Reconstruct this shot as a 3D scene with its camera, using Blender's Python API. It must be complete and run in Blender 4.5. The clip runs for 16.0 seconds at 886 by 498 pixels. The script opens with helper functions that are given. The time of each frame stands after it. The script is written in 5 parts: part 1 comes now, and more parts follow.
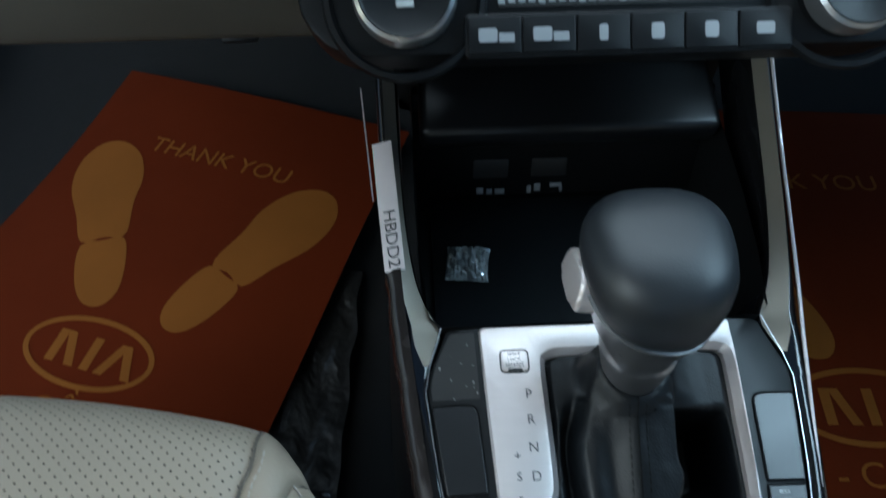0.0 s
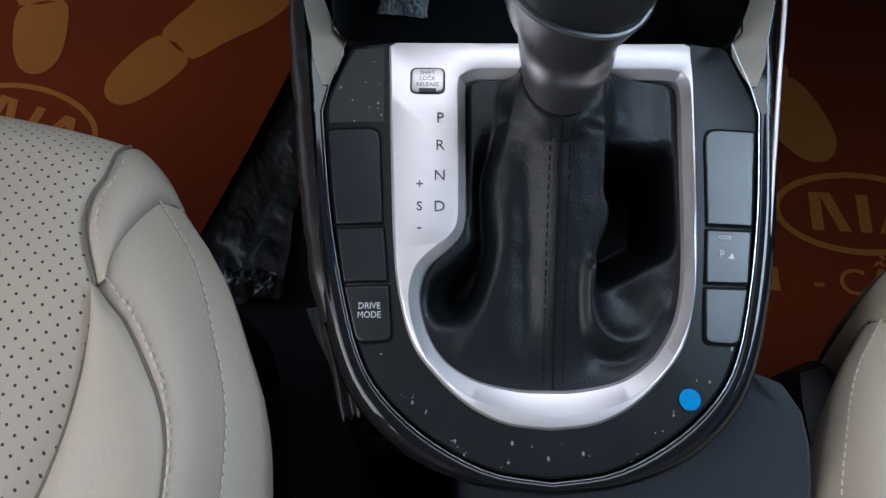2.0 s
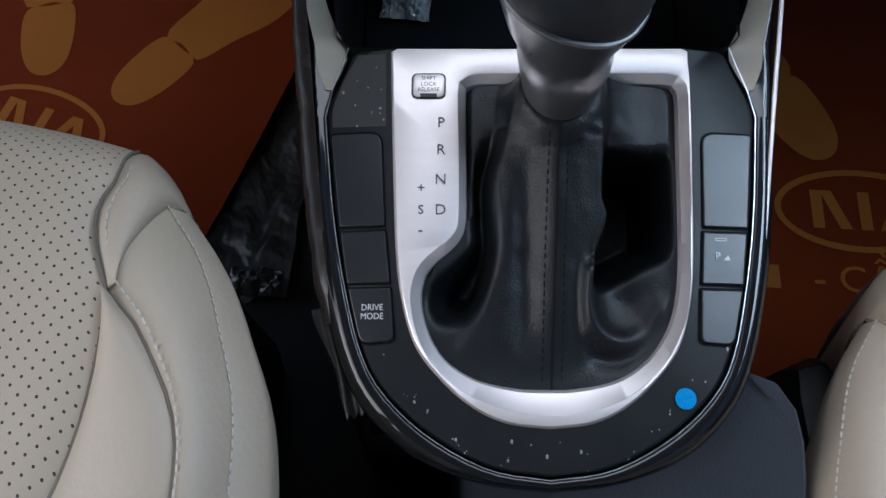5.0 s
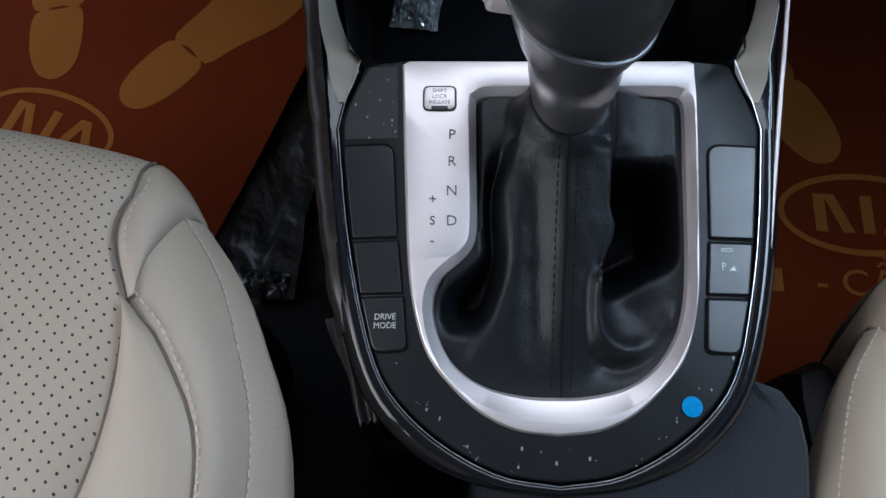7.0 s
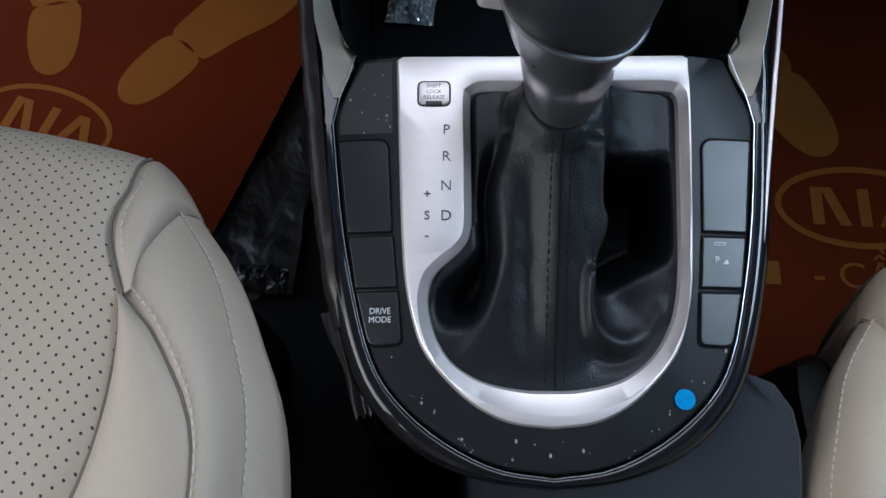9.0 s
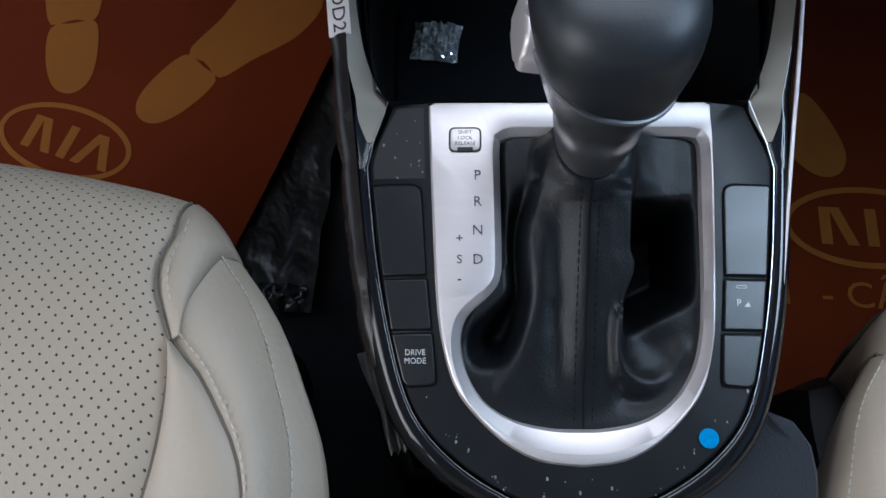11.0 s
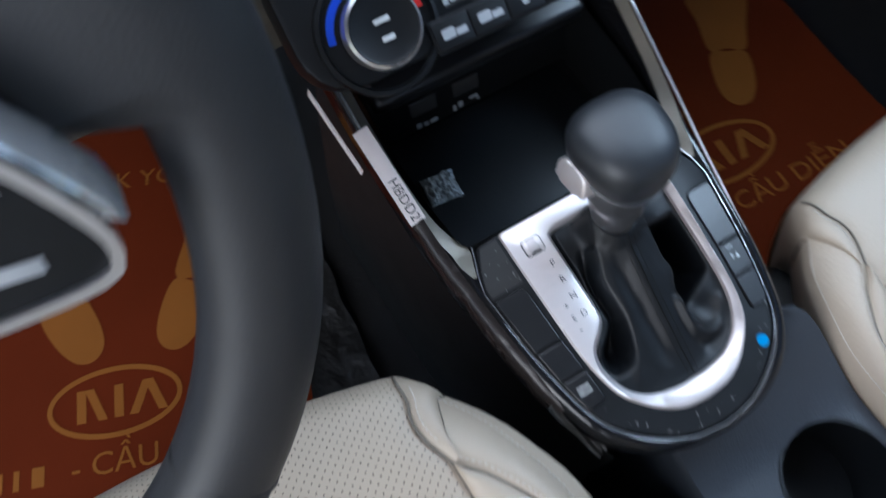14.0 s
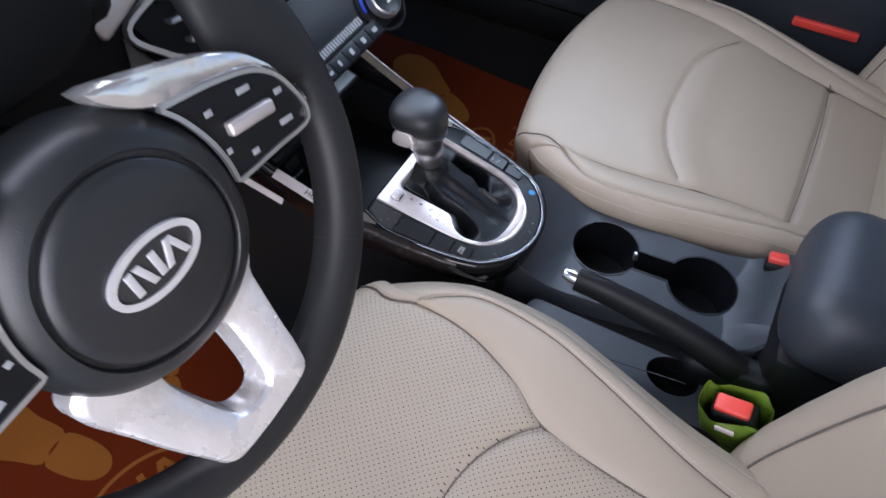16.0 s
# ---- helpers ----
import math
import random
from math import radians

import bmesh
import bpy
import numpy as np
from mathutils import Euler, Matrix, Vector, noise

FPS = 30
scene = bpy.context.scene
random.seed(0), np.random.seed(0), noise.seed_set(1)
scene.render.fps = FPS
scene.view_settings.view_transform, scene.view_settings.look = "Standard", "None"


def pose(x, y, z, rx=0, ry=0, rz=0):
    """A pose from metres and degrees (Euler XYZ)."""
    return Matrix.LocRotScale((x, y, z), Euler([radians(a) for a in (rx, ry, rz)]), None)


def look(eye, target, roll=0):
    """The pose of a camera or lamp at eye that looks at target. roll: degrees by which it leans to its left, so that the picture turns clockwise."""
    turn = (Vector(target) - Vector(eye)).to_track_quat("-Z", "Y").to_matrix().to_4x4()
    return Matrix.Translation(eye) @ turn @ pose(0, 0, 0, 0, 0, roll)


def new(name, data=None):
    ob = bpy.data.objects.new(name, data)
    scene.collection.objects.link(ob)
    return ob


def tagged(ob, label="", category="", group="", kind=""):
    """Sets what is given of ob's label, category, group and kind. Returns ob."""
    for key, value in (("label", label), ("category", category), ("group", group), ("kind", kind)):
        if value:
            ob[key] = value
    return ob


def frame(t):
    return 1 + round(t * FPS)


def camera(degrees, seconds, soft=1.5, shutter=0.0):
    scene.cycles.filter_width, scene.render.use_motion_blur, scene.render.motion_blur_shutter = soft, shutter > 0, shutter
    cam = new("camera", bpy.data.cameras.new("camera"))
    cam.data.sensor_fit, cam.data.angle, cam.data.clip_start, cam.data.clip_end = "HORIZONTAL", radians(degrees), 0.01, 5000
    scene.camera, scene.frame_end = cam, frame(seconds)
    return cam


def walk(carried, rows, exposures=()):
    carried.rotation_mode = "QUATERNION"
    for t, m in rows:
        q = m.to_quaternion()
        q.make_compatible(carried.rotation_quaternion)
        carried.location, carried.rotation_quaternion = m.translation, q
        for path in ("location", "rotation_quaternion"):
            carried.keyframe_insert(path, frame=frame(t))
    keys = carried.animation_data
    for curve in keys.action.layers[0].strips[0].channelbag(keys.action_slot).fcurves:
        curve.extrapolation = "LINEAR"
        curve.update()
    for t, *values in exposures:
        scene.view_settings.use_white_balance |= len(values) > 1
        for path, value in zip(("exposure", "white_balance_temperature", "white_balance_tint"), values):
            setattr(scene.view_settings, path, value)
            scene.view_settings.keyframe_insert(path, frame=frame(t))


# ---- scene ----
cam = camera(66.0, 16.0, soft=1.5, shutter=0.4)
PATH = [
    (0, -0.0968, -0.0992, 0.6415, 35.98, -0.02, -2.70),
    (0.5, -0.0664, -0.1087, 0.6215, 30.28, 0.38, -0.56),
    (1, -0.0539, -0.1286, 0.5888, 28.32, 0.69, 0.27),
    (1.5, -0.0504, -0.1307, 0.5730, 25.34, 0.23, 0.37),
    (2, -0.0420, -0.1277, 0.5640, 23.46, 0.12, 0.47),
    (2.5, -0.0442, -0.1276, 0.5642, 23.43, 0.33, 0.53),
    (3, -0.0330, -0.1295, 0.5638, 23.07, 0.66, 0.47),
    (3.5, -0.0382, -0.1331, 0.5687, 23.61, 0.59, 0.71),
    (6, -0.0401, -0.1230, 0.5734, 22.65, 0.64, 0.40),
    (6.5, -0.0402, -0.1228, 0.5788, 22.64, 0.93, 0.55),
    (7, -0.0445, -0.1235, 0.5790, 22.68, 0.68, 0.56),
    (7.5, -0.0408, -0.1241, 0.5779, 22.76, 0.98, 0.55),
    (8, -0.0420, -0.1248, 0.5780, 22.65, 0.81, 0.50),
    (8.5, -0.0411, -0.1258, 0.5794, 22.41, 0.86, 0.46),
    (11, -0.0570, -0.1075, 0.6001, 21.70, 0.73, 0.34),
    (11.5, -0.0638, -0.1088, 0.6089, 22.23, 1.38, 1.07),
    (12, -0.0659, -0.1083, 0.6089, 22.13, 1.26, 1.15),
    (12.3, -0.0760, -0.0840, 0.6040, 21.33, 1.04, 0.99),
    (12.5, -0.0891, -0.0474, 0.6144, 20.83, 1.10, 0.80),
    (12.7, -0.1034, -0.0320, 0.6370, 20.16, 0.76, -0.10),
    (13, -0.1312, -0.0215, 0.6640, 20.27, 0.33, -3.51),
    (13.2, -0.1555, -0.0160, 0.6847, 19.95, 0.35, -6.94),
    (13.4, -0.1855, -0.0025, 0.7103, 20.05, -0.42, -10.94),
    (13.6, -0.1878, -0.0140, 0.7473, 21.63, 1.36, -16.21),
    (13.8, -0.1827, -0.0388, 0.7566, 21.94, 1.91, -22.57),
    (14, -0.2035, -0.0830, 0.7592, 24.35, 1.03, -30.61),
    (14.2, -0.2686, -0.1234, 0.7950, 26.89, -0.37, -36.88),
    (14.5, -0.3539, -0.1570, 0.8584, 29.34, -0.60, -46.75),
    (15, -0.4459, -0.2157, 0.9222, 31.43, -1.19, -55.51),
    (15.5, -0.4810, -0.2491, 0.9118, 34.02, -0.85, -60.17),
    (16, -0.5205, -0.2477, 0.9464, 37.07, -0.64, -61.46),
]
walk(cam, [(t, pose(*row)) for t, *row in PATH], [(0, 1.15, 5500, -5), (1.2, 1.2, 5700, 1), (2, 1.15, 5900, 9), (7, 1.1, 5900, 10), (12.3, 1.25, 5800, 8), (13.0, 1.6, 5700, 9), (13.4, 1.75, 5250, -4), (13.7, 1.75, 5350, 0), (14.2, 1.5, 5850, 13), (16, 1.48, 6000, 18)])

# ---- light ----
world = bpy.data.worlds.new("sky")
scene.world = world
world.use_nodes = True
wn = world.node_tree
sky = wn.nodes.new("ShaderNodeTexSky")
sky.sky_type, sky.sun_disc = "NISHITA", False
sky.sun_elevation, sky.sun_rotation = radians(38), radians(250)
wn.nodes["Background"].inputs[1].default_value = 0.08
wn.links.new(sky.outputs[0], wn.nodes["Background"].inputs[0])
sun = new("sun", bpy.data.lights.new("sun", "SUN"))
sun.data.energy, sun.data.angle, sun.data.color = 0.3, radians(50), (1.0, 0.96, 0.91)
sun.matrix_world = look((-3.0, -0.9, 2.5), (0, 0, 0))


def opening_light(name, at, target, w, h, watts, color, spread=180):
    """Sky light that enters through an opening of the car."""
    lamp = new(name, bpy.data.lights.new(name, "AREA"))
    lamp.data.shape, lamp.data.size, lamp.data.size_y = "RECTANGLE", w, h
    lamp.data.energy, lamp.data.color, lamp.data.spread = watts, color, radians(spread)
    lamp.matrix_world = look(at, target)
    return lamp


opening_light("door_daylight", (-1.05, -0.66, 0.98), (-0.25, -0.30, 0.35), 0.95, 0.75, 3.3, (1.0, 0.97, 0.93))
opening_light("windscreen_daylight", (-0.10, 0.60, 1.10), (-0.03, -0.02, 0.40), 1.30, 0.75, 7.8, (0.95, 0.97, 1.0))
opening_light("side_daylight", (0.72, 0.18, 1.06), (0.07, 0.0, 0.30), 0.60, 0.30, 0.85, (0.72, 0.87, 1.0), 70)


# ---- materials ----
def mat(name, color, rough=0.5, metal=0.0, spec=0.5, coat=0.0, alpha=1.0, transmission=0.0):
    m = bpy.data.materials.new(name)
    m.use_nodes = True
    b = m.node_tree.nodes["Principled BSDF"]
    b.inputs["Base Color"].default_value = (*color, 1)
    b.inputs["Roughness"].default_value = rough
    b.inputs["Metallic"].default_value = metal
    b.inputs["Specular IOR Level"].default_value = spec
    b.inputs["Coat Weight"].default_value = coat
    b.inputs["Coat Roughness"].default_value = 0.06
    b.inputs["Alpha"].default_value = alpha
    b.inputs["Transmission Weight"].default_value = transmission
    return m


def add(m, kind, **vals):
    n = m.node_tree.nodes.new(kind)
    for k, v in vals.items():
        n.inputs[k.replace("_", " ")].default_value = v
    return n


def wire(m, a, ao, b, bi):
    m.node_tree.links.new(a.outputs[ao], b.inputs[bi])


def coords(m, scale=(1, 1, 1)):
    c = add(m, "ShaderNodeTexCoord")
    mp = add(m, "ShaderNodeMapping", Scale=scale)
    wire(m, c, "Object", mp, "Vector")
    return mp


def vary(m, scale, amount, detail=3.0, stretch=(1, 1, 1), rough=0.0):
    """Lightens and darkens the base colour and roughness by a soft noise."""
    b = m.node_tree.nodes["Principled BSDF"]
    n = add(m, "ShaderNodeTexNoise", Scale=scale, Detail=detail)
    wire(m, coords(m, stretch), "Vector", n, "Vector")
    base = b.inputs["Base Color"].default_value[:3]
    mix = add(m, "ShaderNodeMix")
    mix.data_type = "RGBA"
    mix.inputs[6].default_value = (*[c * (1 - amount) for c in base], 1)
    mix.inputs[7].default_value = (*[min(1, c * (1 + amount)) for c in base], 1)
    wire(m, n, 0, mix, 0)
    m.node_tree.links.new(mix.outputs[2], b.inputs["Base Color"])
    if rough:
        r0 = b.inputs["Roughness"].default_value
        mr = add(m, "ShaderNodeMapRange")
        mr.inputs[3].default_value, mr.inputs[4].default_value = max(0, r0 - rough), min(1, r0 + rough)
        wire(m, n, 0, mr, 0)
        wire(m, mr, 0, b, "Roughness")
    return m


def grain(m, scale, strength, distance=0.0005, kind="noise", stretch=(1, 1, 1)):
    """A fine relief."""
    b = m.node_tree.nodes["Principled BSDF"]
    if kind == "noise":
        n = add(m, "ShaderNodeTexNoise", Scale=scale, Detail=4.0)
        out = 0
    else:
        n = add(m, "ShaderNodeTexVoronoi", Scale=scale)
        out = "Distance"
    wire(m, coords(m, stretch), "Vector", n, "Vector")
    bump = add(m, "ShaderNodeBump", Strength=strength, Distance=distance)
    wire(m, n, out, bump, "Height")
    wire(m, bump, 0, b, "Normal")
    return m


LEATHER = grain(vary(mat("beige_leather", (0.360, 0.299, 0.230), 0.50), 9, 0.07, rough=0.05), 420, 0.25, 0.0006, "voronoi")
SEAM = vary(mat("seam_thread", (0.125, 0.108, 0.088), 0.85), 60, 0.2)
THREAD = vary(mat("pale_thread", (0.46, 0.42, 0.37), 0.8), 300, 0.25)
DARK_THREAD = mat("black_thread", (0.02, 0.02, 0.022), 0.6)
BLACK_LEATHER = grain(vary(mat("black_leather", (0.0055, 0.0067, 0.0083), 0.43, spec=0.33), 30, 0.25, rough=0.08), 620, 0.16, 0.0005, "voronoi")
KNOB_LEATHER = grain(vary(mat("knob_leather", (0.016, 0.0185, 0.022), 0.44), 40, 0.15), 1100, 0.09, 0.0003, "voronoi")
PLASTIC = grain(vary(mat("black_plastic", (0.0065, 0.007, 0.0075), 0.5, spec=0.24), 25, 0.2, rough=0.06), 900, 0.25, 0.0004, "voronoi")
GREY_PLASTIC = grain(vary(mat("dark_grey_plastic", (0.028, 0.0335, 0.0425), 0.48), 20, 0.12, rough=0.05), 700, 0.35, 0.0005, "voronoi")
SURROUND = vary(mat("surround_plastic", (0.0085, 0.0092, 0.0105), 0.42, spec=0.26), 60, 0.25, rough=0.06)
FILM_PATCH = vary(mat("dull_film", (0.026, 0.0265, 0.0265), 0.5, spec=0.4), 90, 0.2, rough=0.08)
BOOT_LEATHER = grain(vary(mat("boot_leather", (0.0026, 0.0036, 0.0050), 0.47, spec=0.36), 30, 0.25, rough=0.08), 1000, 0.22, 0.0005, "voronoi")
BOOT_THREAD = mat("boot_thread", (0.003, 0.003, 0.0033), 0.7, spec=0.2)
BUTTON = vary(mat("button_plastic", (0.0095, 0.0102, 0.0118), 0.32, spec=0.5), 60, 0.15, rough=0.05)
GLOSS = vary(mat("piano_black", (0.007, 0.007, 0.008), 0.07, spec=0.42), 90, 0.3, rough=0.03)
SATIN = grain(vary(mat("satin_silver", (0.79, 0.725, 0.71), 0.44, 0.75), 40, 0.05, stretch=(1, 6, 1), rough=0.04), 1500, 0.06, 0.0002)
CHROME = vary(mat("chrome", (0.78, 0.78, 0.78), 0.12, 1.0), 60, 0.05, rough=0.05)
SOFT_CHROME = vary(mat("satin_chrome", (0.66, 0.67, 0.69), 0.30, 0.9), 60, 0.08, rough=0.06)
COLLAR = vary(mat("collar_chrome", (0.42, 0.425, 0.44), 0.29, 0.95), 60, 0.08, rough=0.05)
# pale tone that paints the sky's reflection onto the gloss black arms
ARM_GLEAM = vary(mat("painted_arm_gleam", (0.205, 0.182, 0.145), 0.40, 0.4), 40, 0.12, rough=0.08)
DULL_RIM = vary(mat("dull_rim", (0.20, 0.205, 0.215), 0.48, 0.9), 60, 0.08)
GAP = mat("dark_gap", (0.003, 0.003, 0.0033), 0.7, spec=0.1)
WHITE_PRINT = mat("white_print", (0.55, 0.57, 0.57), 0.5)
DIM_PRINT = mat("dim_print", (0.36, 0.38, 0.40), 0.5)
GREY_PRINT = mat("grey_print", (0.07, 0.07, 0.075), 0.5)
BLACK_PRINT = mat("black_print", (0.03, 0.03, 0.03), 0.5)
PAPER_RED = grain(vary(mat("red_brown_paper", (0.105, 0.0165, 0.0040), 0.85, spec=0.05), 7, 0.2, detail=6), 60, 0.25, 0.002)
PAPER_ORANGE = vary(mat("orange_print", (0.235, 0.084, 0.0150), 0.8, spec=0.06), 12, 0.15)
CARPET = grain(vary(mat("dark_carpet", (0.0085, 0.0085, 0.0085), 0.95), 60, 0.4), 900, 0.9, 0.003)
FILM_GREY = grain(vary(mat("wrinkled_film", (0.021, 0.0205, 0.0195), 0.34, spec=0.28), 40, 0.35), 160, 0.35, 0.002)
LOOSE_FILM = grain(vary(mat("loose_film", (0.036, 0.035, 0.033), 0.24, spec=0.5), 90, 0.5, rough=0.1), 90, 0.2, 0.002)
BEIGE_PLASTIC = grain(vary(mat("beige_plastic", (0.47, 0.44, 0.39), 0.5), 14, 0.06), 800, 0.2, 0.0004, "voronoi")
BLUE = vary(mat("blue_sticker", (0.006, 0.20, 0.46), 0.30, spec=0.35), 320, 0.45)
STICKER = vary(mat("white_sticker", (0.80, 0.72, 0.72), 0.5), 60, 0.06)
RED = vary(mat("red_plastic", (0.75, 0.07, 0.05), 0.35), 80, 0.1)
GREEN_FILM = vary(mat("green_film", (0.22, 0.36, 0.04), 0.3), 50, 0.25, rough=0.1)
BLUE_MARK = mat("blue_mark", (0.01, 0.06, 0.55), 0.4)
RED_MARK = mat("red_mark", (0.55, 0.015, 0.012), 0.4)
HEADLINER = vary(mat("pale_headliner", (0.30, 0.29, 0.27), 0.9), 30, 0.05)
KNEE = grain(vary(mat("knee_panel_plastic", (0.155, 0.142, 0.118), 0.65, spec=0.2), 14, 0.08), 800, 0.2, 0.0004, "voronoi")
GROUND = vary(mat("grey_paving", (0.32, 0.31, 0.30), 0.8), 3, 0.15, detail=8)


# ---- mesh tools ----
def base(o):
    m = o.matrix_basis.copy()
    while o.parent:
        o = o.parent
        m = o.matrix_basis @ m
    return m


def thing(name, at, label, category, group="", kind=""):
    ob = new(name)
    ob.empty_display_size = 0.02
    ob.matrix_basis = Matrix.Translation(at)
    return tagged(ob, label, category, group, kind)


def finish(name, bm, material, sharp=38):
    me = bpy.data.meshes.new(name)
    bmesh.ops.recalc_face_normals(bm, faces=bm.faces)
    bm.to_mesh(me)
    bm.free()
    me.materials.append(material)
    for p in me.polygons:
        p.use_smooth = True
    me.set_sharp_from_angle(angle=radians(sharp))
    return me


def part(name, bm, material, parent, label="", sharp=38):
    """One mesh under a thing or a part; the bmesh is in world places."""
    bmesh.ops.transform(bm, matrix=base(parent).inverted(), verts=bm.verts)
    ob = new(name, finish(name, bm, material, sharp))
    ob.parent = parent
    return tagged(ob, label)


def single(name, bm, material, label, category="", group="", kind="", at=None, sharp=38):
    """A thing or piece of the setting of one mesh."""
    if at is None:
        at = sum((v.co for v in bm.verts), Vector()) / len(bm.verts)
    bmesh.ops.translate(bm, vec=-Vector(at), verts=bm.verts)
    ob = new(name, finish(name, bm, material, sharp))
    ob.matrix_basis = Matrix.Translation(at)
    return tagged(ob, label, category, group, kind)


def merge(*bms):
    out = bms[0]
    for b in bms[1:]:
        me = bpy.data.meshes.new("tmp")
        b.to_mesh(me)
        b.free()
        out.from_mesh(me)
        bpy.data.meshes.remove(me)
    return out


def moved(bm, m):
    bmesh.ops.transform(bm, matrix=m, verts=bm.verts)
    return bm


def box(size, bevel=0.0, m=None, seg=2):
    bm = bmesh.new()
    bmesh.ops.create_cube(bm, size=1, matrix=Matrix.Diagonal((*size, 1)))
    if bevel:
        bmesh.ops.bevel(bm, geom=bm.edges[:], offset=min(bevel, 0.49 * min(size)), segments=seg, affect="EDGES", profile=0.5)
    return moved(bm, m) if m else bm


def loft(rings, closed=True, cap=False):
    """Joins rings of equal count by quads."""
    bm = bmesh.new()
    vs = [[bm.verts.new(p) for p in r] for r in rings]
    n = len(vs[0])
    for a, b in zip(vs, vs[1:]):
        for i in range(n if closed else n - 1):
            j = (i + 1) % n
            bm.faces.new((a[i], a[j], b[j], b[i]))
    if cap:
        bm.faces.new(vs[0][::-1])
        bm.faces.new(vs[-1])
    return bm


def spline(pts, n, closed=False):
    """A Catmull-Rom curve through pts, n points evenly along it."""
    p = np.array(pts, float)
    q = np.vstack([p[-1], p, p[0], p[1]]) if closed else np.vstack([2 * p[0] - p[1], p, 2 * p[-1] - p[-2]])
    out = []
    for i in range(1, len(q) - 2):
        for t in np.linspace(0, 1, 24, endpoint=False):
            a, b, c, d = q[i - 1 : i + 3]
            out.append(0.5 * (2 * b + (c - a) * t + (2 * a - 5 * b + 4 * c - d) * t * t + (3 * b - a - 3 * c + d) * t**3))
    if not closed:
        out.append(q[-2])
    out = np.array(out)
    if closed:
        out = np.vstack([out, out[0]])
    s = np.r_[0, np.cumsum(np.linalg.norm(np.diff(out, axis=0), axis=1))]
    at = np.linspace(0, s[-1], n + 1)[:-1] if closed else np.linspace(0, s[-1], n)
    return np.array([[np.interp(v, s, out[:, k]) for k in range(out.shape[1])] for v in at])


def tube(pts, radius, n=8, closed=False, flat=1.0, up=(0, 0, 1)):
    """A round bar along pts; radius may be a list."""
    p = [Vector(v) for v in pts]
    rings = []
    for i, v in enumerate(p):
        a = p[(i - 1) % len(p)] if closed or i else p[0]
        b = p[(i + 1) % len(p)] if closed or i < len(p) - 1 else p[-1]
        d = (b - a).normalized()
        s = d.cross(Vector(up))
        s = s.normalized() if s.length > 1e-4 else d.orthogonal().normalized()
        u = s.cross(d)
        r = radius[i] if isinstance(radius, (list, tuple, np.ndarray)) else radius
        rings.append([v + r * (math.cos(k) * s + flat * math.sin(k) * u) for k in np.linspace(0, 2 * math.pi, n, endpoint=False)])
    if closed:
        rings.append(rings[0])
    bm = loft(rings, True, not closed)
    if closed:
        bmesh.ops.remove_doubles(bm, verts=bm.verts, dist=1e-7)
    return bm


def slab(outline, z0, z1, bevel=0.0, m=None, seg=2):
    """A plate with that outline in x and y, its upper edge rounded."""
    bm = bmesh.new()
    f = bm.faces.new([bm.verts.new((*p[:2], z0)) for p in outline])
    r = bmesh.ops.extrude_face_region(bm, geom=[f])
    top = [v for v in r["geom"] if isinstance(v, bmesh.types.BMVert)]
    for v in top:
        v.co.z = z1
    if bevel:
        edges = [e for e in bm.edges if all(v in top for v in e.verts)]
        bmesh.ops.bevel(bm, geom=edges, offset=bevel, segments=seg, affect="EDGES", profile=0.5)
    return moved(bm, m) if m else bm


def rounded(w, h, r, n=6, x=0.0, y=0.0):
    """A rectangle with round corners, as an outline."""
    out = []
    for cx, cy, a in ((w / 2 - r, h / 2 - r, 0), (-w / 2 + r, h / 2 - r, 90), (-w / 2 + r, -h / 2 + r, 180), (w / 2 - r, -h / 2 + r, 270)):
        for k in np.linspace(a, a + 90, n):
            out.append((x + cx + r * math.cos(radians(k)), y + cy + r * math.sin(radians(k))))
    return out


def circle(r, n=32, x=0.0, y=0.0, ry=None):
    return [(x + r * math.cos(a), y + (ry or r) * math.sin(a)) for a in np.linspace(0, 2 * math.pi, n, endpoint=False)]


def band(outline, half, z0, z1, m=None):
    """A closed strip of that half width along an outline, as a raised line."""
    o = np.array([p[:2] for p in outline])
    d = np.roll(o, -1, 0) - np.roll(o, 1, 0)
    nrm = np.stack([d[:, 1], -d[:, 0]], 1) / np.maximum(np.linalg.norm(d, axis=1), 1e-9)[:, None]
    a, b = o + half * nrm, o - half * nrm
    bm = loft([[(*p, z0) for p in a], [(*p, z1) for p in a], [(*p, z1) for p in b], [(*p, z0) for p in b], [(*p, z0) for p in a]])
    return moved(bm, m) if m else bm


def words(text, size, m, depth=0.0003, align="CENTER", squeeze=1.0, width=0.0, thin=0.0):
    """Lettering as a thin mesh, lying in x and y of the pose m."""
    cu = bpy.data.curves.new("words", "FONT")
    cu.body, cu.size, cu.extrude, cu.align_x, cu.align_y = text, size, depth / 2, align, "CENTER"
    cu.resolution_u = 3
    cu.offset = thin
    ob = bpy.data.objects.new("words", cu)
    me = bpy.data.meshes.new_from_object(ob)
    bm = bmesh.new()
    bm.from_mesh(me)
    bpy.data.objects.remove(ob)
    bpy.data.curves.remove(cu)
    bpy.data.meshes.remove(me)
    if width:
        xs = [v.co.x for v in bm.verts]
        squeeze = width / (max(xs) - min(xs))
    return moved(bm, m @ Matrix.Diagonal((squeeze, 1, 1, 1)))


